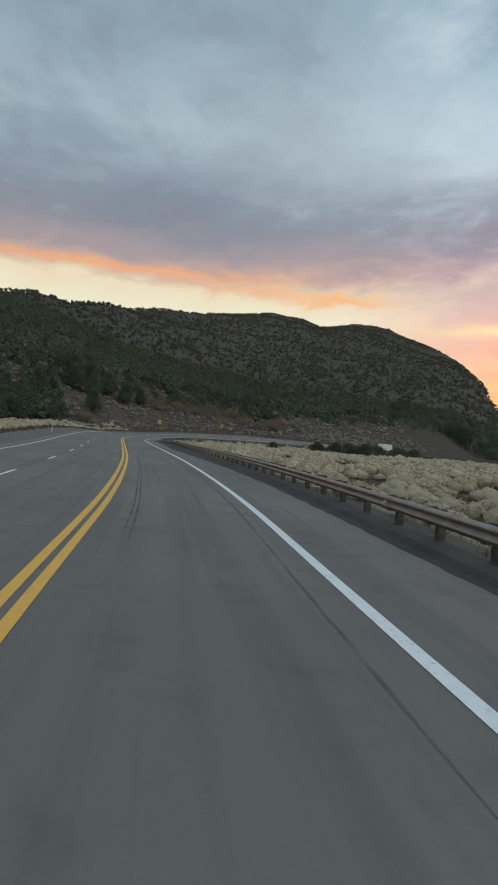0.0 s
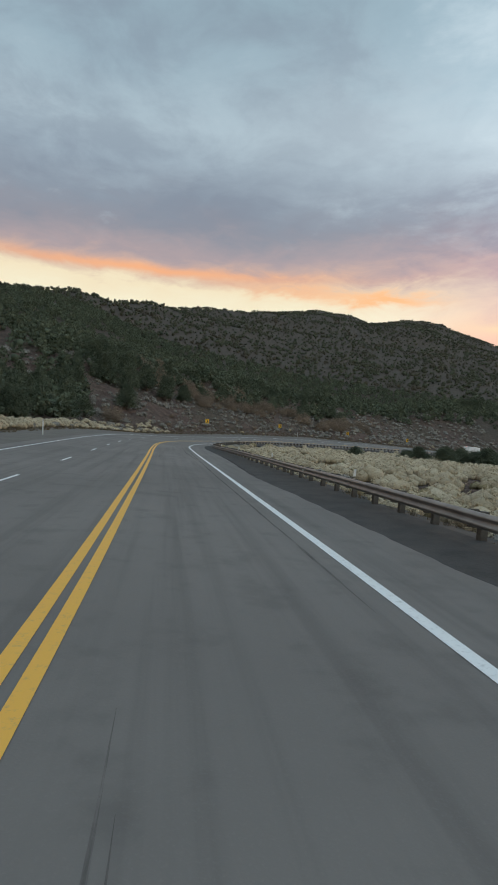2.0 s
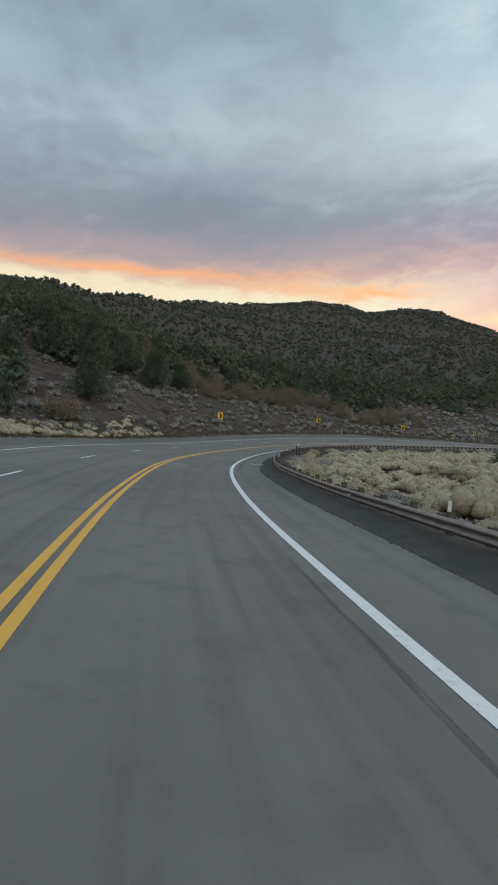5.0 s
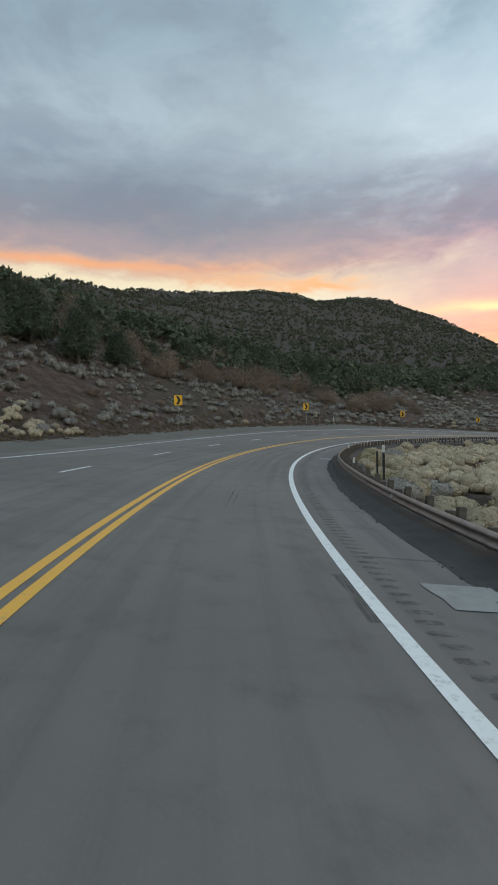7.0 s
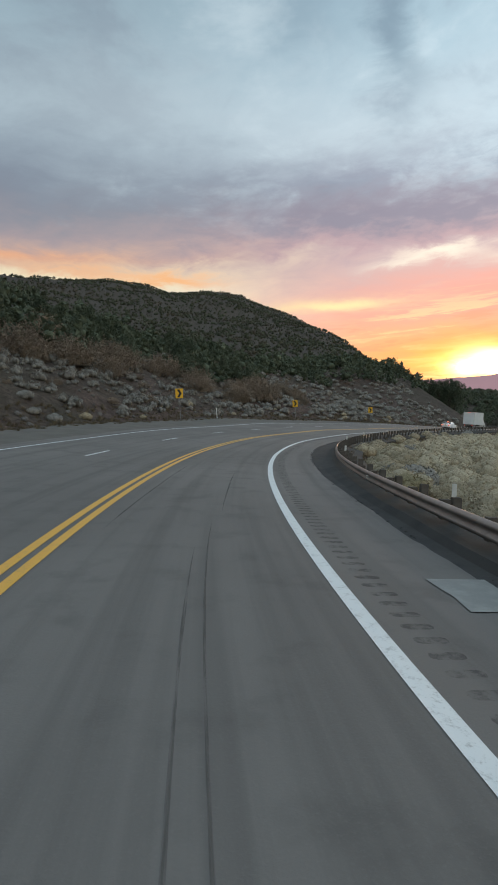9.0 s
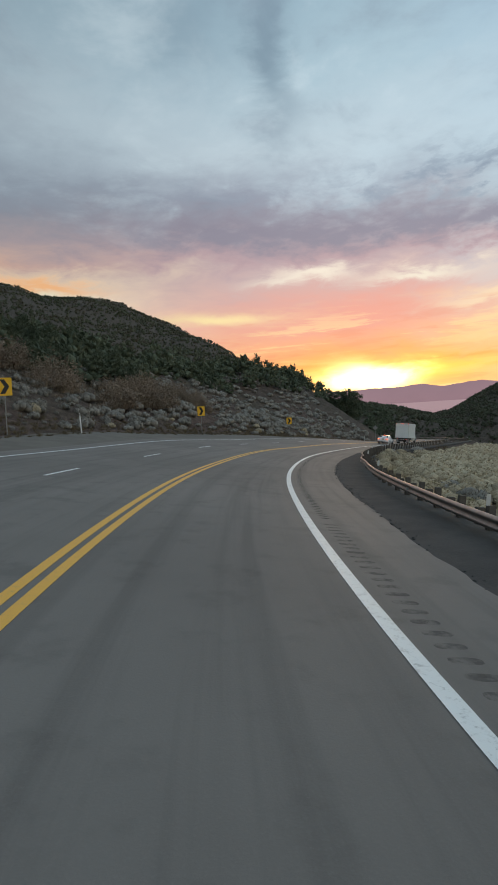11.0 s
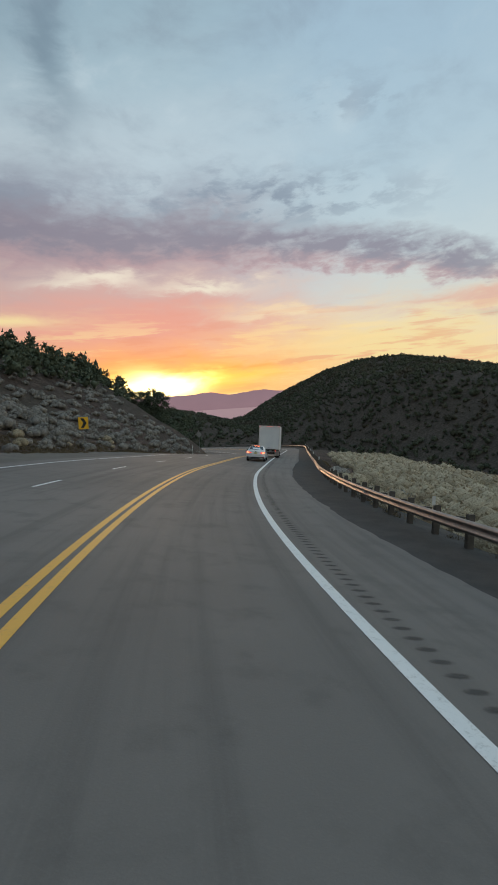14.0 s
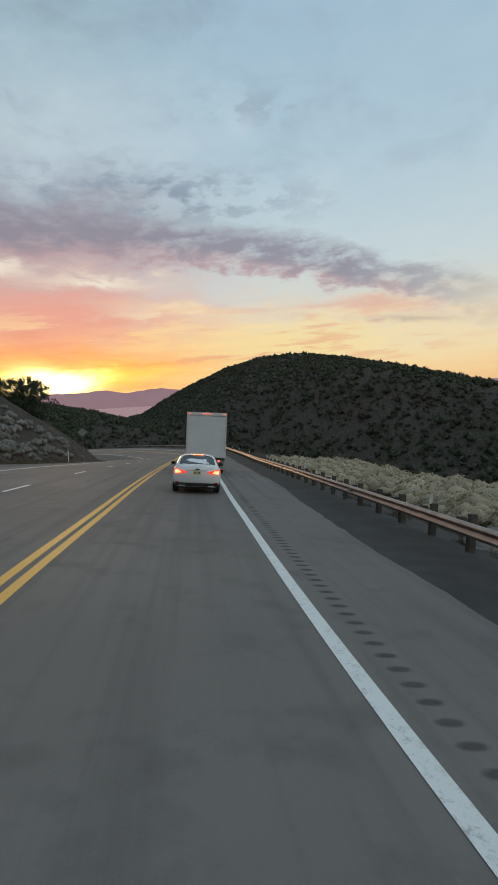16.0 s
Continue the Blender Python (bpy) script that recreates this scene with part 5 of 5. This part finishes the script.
def sedan():
    """A four-door saloon, 1.85 m wide, its tail at y = 0 and its nose ahead."""
    car = tagged(new("sedan"), "white four-door sedan with brake lights lit, waiting in the lane", "car")
    # y, then half widths and heights of sill, belly, waist and deck edge
    prof = [
        (0.00, [(0.70, 0.36), (0.80, 0.42), (0.85, 0.62), (0.84, 0.80), (0.80, 0.98), (0.60, 1.03)]),
        (0.10, [(0.72, 0.28), (0.86, 0.40), (0.905, 0.62), (0.895, 0.84), (0.84, 1.02), (0.62, 1.06)]),
        (0.45, [(0.74, 0.22), (0.89, 0.36), (0.925, 0.62), (0.915, 0.86), (0.86, 1.01), (0.64, 1.06)]),
        (1.00, [(0.74, 0.20), (0.90, 0.32), (0.925, 0.62), (0.915, 0.85), (0.88, 0.98), (0.66, 1.02)]),
        (2.40, [(0.74, 0.20), (0.90, 0.30), (0.925, 0.60), (0.915, 0.82), (0.88, 0.95), (0.66, 0.98)]),
        (3.60, [(0.74, 0.20), (0.89, 0.30), (0.92, 0.58), (0.90, 0.76), (0.84, 0.88), (0.60, 0.94)]),
        (4.50, [(0.70, 0.22), (0.82, 0.32), (0.86, 0.54), (0.82, 0.68), (0.74, 0.76), (0.50, 0.80)]),
        (4.90, [(0.55, 0.28), (0.64, 0.36), (0.66, 0.50), (0.62, 0.58), (0.55, 0.62), (0.36, 0.64)])]

    def body(bm):
        shell(bm, [ring(y, h + [(0.30, h[-1][1] + 0.018)]) for y, h in prof])
        bmesh.ops.bevel(bm, geom=[e for e in bm.edges if e.calc_face_angle(0) > 0.5], offset=0.025, segments=2, affect="EDGES", clamp_overlap=True)
    b = part("body", fresh(body), M_CARWHITE, car, "glossy white painted body", True)

    def cabin(bm):
        shell(bm, [ring(0.42, [(0.84, 0.98), (0.80, 1.02), (0.72, 1.05), (0.54, 1.07), (0.27, 1.08)]), ring(0.95, [(0.86, 0.98), (0.80, 1.12), (0.72, 1.21), (0.58, 1.27), (0.29, 1.29)]),
                   ring(1.45, [(0.86, 0.97), (0.79, 1.17), (0.71, 1.33), (0.58, 1.415), (0.30, 1.45)]), ring(2.30, [(0.86, 0.96), (0.79, 1.19), (0.71, 1.37), (0.58, 1.45), (0.30, 1.48)]),
                   ring(2.80, [(0.82, 0.95), (0.75, 1.17), (0.66, 1.30), (0.50, 1.37), (0.25, 1.40)]), ring(3.70, [(0.80, 0.90), (0.76, 0.92), (0.70, 0.94), (0.54, 0.96), (0.27, 0.965)])])
    part("roof", fresh(cabin), M_CARWHITE, car, "white roof and pillars", True)
    part("rear_window", fresh(lambda bm: patch(bm, [(-0.68, 0.56, 1.09), (-0.3, 0.52, 1.10), (0.3, 0.52, 1.10), (0.68, 0.56, 1.09), (0.66, 0.96, 1.245), (0.57, 1.28, 1.365), (0.28, 1.34, 1.415), (-0.28, 1.34, 1.415), (-0.57, 1.28, 1.365), (-0.66, 0.96, 1.245)], (0, -0.02, 0.03))), M_GLASS, car, "dark tinted rear window")
    for sgn in (-1, 1):
        part("side_window", fresh(lambda bm: patch(bm, [(sgn * 0.805, 1.0, 1.0), (sgn * 0.81, 3.3, 0.98), (sgn * 0.70, 2.75, 1.28), (sgn * 0.69, 1.5, 1.32)], (sgn * 0.012, 0, 0))), M_GLASS, car, "dark side glass")

        def lamp(bm):
            patch(bm, [(sgn * 0.37, -0.012, 0.835), (sgn * 0.52, -0.012, 0.775), (sgn * 0.84, 0.02, 0.735), (sgn * 0.90, 0.12, 0.82), (sgn * 0.885, 0.12, 0.945), (sgn * 0.80, -0.002, 0.955), (sgn * 0.60, -0.010, 0.905)], (0, -0.016, 0))
        lens = part("tail_light", fresh(lamp), M_REDLENS, car, "red tail light lens")
        part("lamp_glow", fresh(lambda bm: patch(bm, [(sgn * 0.58, -0.031, 0.80), (sgn * 0.82, -0.020, 0.775), (sgn * 0.83, -0.018, 0.915), (sgn * 0.66, -0.030, 0.890)], (0, -0.004, 0))), M_BRAKE, lens, "lit brake lamp")
        part("reflector", fresh(lambda bm: box(bm, 0.16, 0.014, 0.05, Matrix.Translation((sgn * 0.74, -0.012, 0.425)), 0.005)), M_REFLECTOR, car, "small red bumper reflector")
        part("exhaust_tip", fresh(lambda bm: box(bm, 0.26, 0.06, 0.06, Matrix.Translation((sgn * 0.55, 0.0, 0.305)), 0.015)), M_ALLOY, car, "bright exhaust trim")
        m = part("mirror", fresh(lambda bm: box(bm, 0.20, 0.10, 0.14, Matrix.Translation((sgn * 1.02, 3.05, 1.02)), 0.03)), M_BLACK, car, "dark door mirror")
    part("brake_light", fresh(lambda bm: box(bm, 0.50, 0.03, 0.035, Matrix.Translation((0, 1.33, 1.455)) @ Matrix.Rotation(radians(20), 4, "X"), 0.006)), M_BRAKE, car, "lit high brake light above the rear window")
    part("bumper_insert", fresh(lambda bm: box(bm, 1.66, 0.07, 0.16, Matrix.Translation((0, 0.03, 0.37)), 0.03)), M_BLACK, car, "black lower bumper insert")
    part("trunk_crease", fresh(lambda bm: [box(bm, 1.20, 0.012, 0.014, Matrix.Translation((0, -0.006, 0.625)), 0.003)] + [box(bm, 0.012, 0.012, 0.16, Matrix.Translation((sg * 0.645, -0.006, 0.695)) @ Matrix.Rotation(radians(sg * 18), 4, "Y"), 0.003) for sg in (-1, 1)]), M_TRUCKTRIM, car, "shut line of the trunk lid")
    part("underside", fresh(lambda bm: box(bm, 1.40, 4.3, 0.10, Matrix.Translation((0, 2.4, 0.25)), 0.02)), M_BLACK, car, "dark underside")
    part("chrome_strip", fresh(lambda bm: box(bm, 0.78, 0.012, 0.02, Matrix.Translation((0, -0.008, 0.895)), 0.004)), M_ALLOY, car, "thin bright strip above the plate")
    part("emblem", fresh(lambda bm: patch(bm, [(-0.09, -0.016, 0.925), (-0.03, -0.016, 0.925), (-0.03, -0.016, 0.91), (0.03, -0.016, 0.91), (0.03, -0.016, 0.925), (0.09, -0.016, 0.925), (0.09, -0.016, 0.955), (0.03, -0.016, 0.955), (0.03, -0.016, 0.97), (-0.03, -0.016, 0.97), (-0.03, -0.016, 0.955), (-0.09, -0.016, 0.955)], (0, -0.006, 0))), M_BLACK, car, "plain dark emblem")
    plate = part("number_plate", fresh(lambda bm: box(bm, 0.31, 0.012, 0.16, Matrix.Translation((0, -0.012, 0.80)), 0.004)), M_PLATE, car, "pale yellow number plate with dark bars")
    for k in range(5):
        part("bar", fresh(lambda bm: box(bm, 0.028, 0.004, 0.07, Matrix.Translation((-0.10 + k * 0.05, -0.0195, 0.80)), 0.001)), M_BLACK, plate)
    for x in (-0.80, 0.80):
        for y in (1.02, 3.85):
            wheel(car, x, y, 0.335, 0.235)
    return car


def box_truck():
    """A box truck: its cargo box 2.45 m wide and 2.75 m tall above a 1.05 m deck, tail at y = 0."""
    tr = tagged(new("box_truck"), "white box truck with a roll-up rear door and red marker lights", "truck")
    W, Z0, Z1, L = 2.45, 1.02, 3.78, 6.6

    def cargo(bm):
        box(bm, W, L, Z1 - Z0, Matrix.Translation((0, L / 2 + 0.02, (Z0 + Z1) / 2)), 0.02)
    part("cargo_box", fresh(cargo), M_TRUCK, tr, "white cargo box with slightly dirty sides")
    frame_ob = part("door_frame", fresh(lambda bm: [box(bm, 0.10, 0.07, Z1 - Z0 + 0.02, Matrix.Translation((s * (W / 2 - 0.05), -0.012, (Z0 + Z1) / 2)), 0.01) for s in (-1, 1)]
                                    + [box(bm, W - 0.2, 0.07, 0.20, Matrix.Translation((0, -0.012, Z1 - 0.10)), 0.01)]), M_TRUCKTRIM, tr, "pale metal frame round the rear door")
    door = new("rear_door")
    door.parent = tr
    for k in range(9):
        part("slat", fresh(lambda bm: box(bm, W - 0.22, 0.03, 0.275, Matrix.Translation((0, 0.0, Z0 + 0.16 + k * 0.279)), 0.006)), M_TRUCK, door)
    part("handle", fresh(lambda bm: box(bm, 0.25, 0.05, 0.05, Matrix.Translation((0, -0.03, Z0 + 0.14)), 0.01)), M_STEEL, door, "grey latch handle")
    for x in (-1.08, -0.22, 0.0, 0.22, 1.08):
        part("marker_light", fresh(lambda bm: box(bm, 0.13, 0.03, 0.045, Matrix.Translation((x, -0.055, Z1 - 0.08)), 0.008)), M_MARKER, tr, "small lit red marker light")
    part("rear_bumper", fresh(lambda bm: [box(bm, W - 0.1, 0.12, 0.13, Matrix.Translation((0, 0.0, Z0 - 0.09)), 0.015), box(bm, 1.5, 0.10, 0.12, Matrix.Translation((0, 0.05, 0.55)), 0.015)]
              + [box(bm, 0.08, 0.08, 0.5, Matrix.Translation((s * 0.6, 0.05, 0.78)), 0.01) for s in (-1, 1)]), M_DARKMETAL, tr, "dark step bumper with two hangers")
    part("chassis", fresh(lambda bm: [box(bm, 0.14, 8.2, 0.24, Matrix.Translation((s * 0.42, 4.3, 0.86)), 0.015) for s in (-1, 1)] + [tube(bm, 0.14, 0.14, 1.9, Matrix.Translation((0, 1.75, 0.5)) @ Matrix.Rotation(radians(90), 4, "Y"), 14)]), M_DARKMETAL, tr, "dark chassis rails and axle")
    for s in (-1, 1):
        part("mud_flap", fresh(lambda bm: box(bm, 0.58, 0.02, 0.66, Matrix.Translation((s * 0.92, 0.95, 0.56)), 0.01)), M_FLAP, tr, "pale grey mud flap")
        t = part("tail_light", fresh(lambda bm: tube(bm, 0.065, 0.065, 0.05, Matrix.Translation((s * 0.80, -0.03, 0.82)) @ Matrix.Rotation(radians(90), 4, "X"), 16)), M_MARKER if s > 0 else M_REDLENS, tr, "round red tail light")
        part("mirror", fresh(lambda bm: [box(bm, 0.08, 0.10, 0.42, Matrix.Translation((s * 1.36, 7.7, 1.95)), 0.02), box(bm, 0.3, 0.03, 0.03, Matrix.Translation((s * 1.2, 7.72, 1.95)), 0.005)]), M_BLACK, tr, "black door mirror on an arm")
        wheel(tr, s * 0.92, 1.75, 0.48, 0.52)
        wheel(tr, s * 0.98, 7.9, 0.48, 0.27)

    def cab(bm):
        shell(bm, [ring(6.75, [(1.05, 0.62), (1.10, 1.20), (1.08, 1.75), (0.96, 2.35), (0.80, 2.45)]), ring(7.70, [(1.05, 0.55), (1.10, 1.15), (1.08, 1.70), (0.94, 2.35), (0.78, 2.45)]),
                   ring(8.45, [(1.05, 0.50), (1.10, 1.10), (1.05, 1.52), (0.94, 1.66), (0.78, 1.70)]), ring(9.40, [(0.98, 0.50), (1.02, 0.95), (0.95, 1.30), (0.85, 1.40), (0.70, 1.43)])])
    part("cab", fresh(cab), M_CARWHITE, tr, "white cab and bonnet", True)
    return tr


def gloss_white(n, s):
    p = n.add("ShaderNodeTexCoord").outputs["Object"]
    dust = n.band(n.noise(p, 2.5, 5.0, 0.6), 0.45, 0.75)
    n.link(n.mix(n.math("MULTIPLY", dust, 0.25), (0.90, 0.91, 0.92), (0.74, 0.73, 0.71)), s.inputs["Base Color"])
    n.link(n.math("ADD", 0.18, n.math("MULTIPLY", dust, 0.25)), s.inputs["Roughness"])
    s.inputs["Coat Weight"].default_value = 0.6


M_CARWHITE = material("white_car_paint", gloss_white)
M_REFLECTOR = plain("red_reflector", (0.35, 0.02, 0.02), (0.42, 0.03, 0.02), 6, 0.25, 0, 0.05, 40)
M_TRUCK = plain("white_truck_panel", (0.72, 0.75, 0.77), (0.80, 0.82, 0.83), 0.9, 0.45, 0, 0.05, 12)
M_TRUCKTRIM = plain("pale_metal_trim", (0.66, 0.67, 0.66), (0.74, 0.74, 0.73), 3, 0.4, 0.2, 0.05, 30)
M_DARKMETAL = plain("dirty_dark_metal", (0.03, 0.03, 0.032), (0.06, 0.057, 0.055), 3, 0.7, 0.3, 0.3, 30)
M_FLAP = plain("grey_flap", (0.36, 0.37, 0.38), (0.45, 0.45, 0.45), 3, 0.6, 0, 0.1, 30)
M_RUBBER = plain("tyre_rubber", (0.018, 0.018, 0.019), (0.03, 0.03, 0.03), 8, 0.85, 0, 0.4, 40)
M_ALLOY = plain("alloy", (0.5, 0.5, 0.52), (0.6, 0.6, 0.6), 6, 0.3, 0.9, 0.02, 40)
M_GLASS = plain("tinted_glass", (0.018, 0.022, 0.025), (0.022, 0.026, 0.03), 2, 0.06, 0, 0.0, 30)
M_PLATE = plain("plate_sheeting", (0.86, 0.76, 0.36), (0.90, 0.80, 0.40), 8, 0.5, 0, 0.05, 40)
M_REDLENS = glowing("red_lens", (1.0, 0.06, 0.03), 1.3, (0.45, 0.02, 0.015))
M_BRAKE = glowing("lit_brake_lamp", (1.0, 0.24, 0.10), 5.0)
M_MARKER = glowing("lit_marker_lamp", (1.0, 0.12, 0.08), 3.0)

s_car, d_car = station([48.9], [240.95])
sedan().matrix_world = stand(float(s_car[0]), 2.55)
s_truck, d_truck = station([59.6], [247.9])
box_truck().matrix_world = stand(float(s_truck[0]), 3.1)
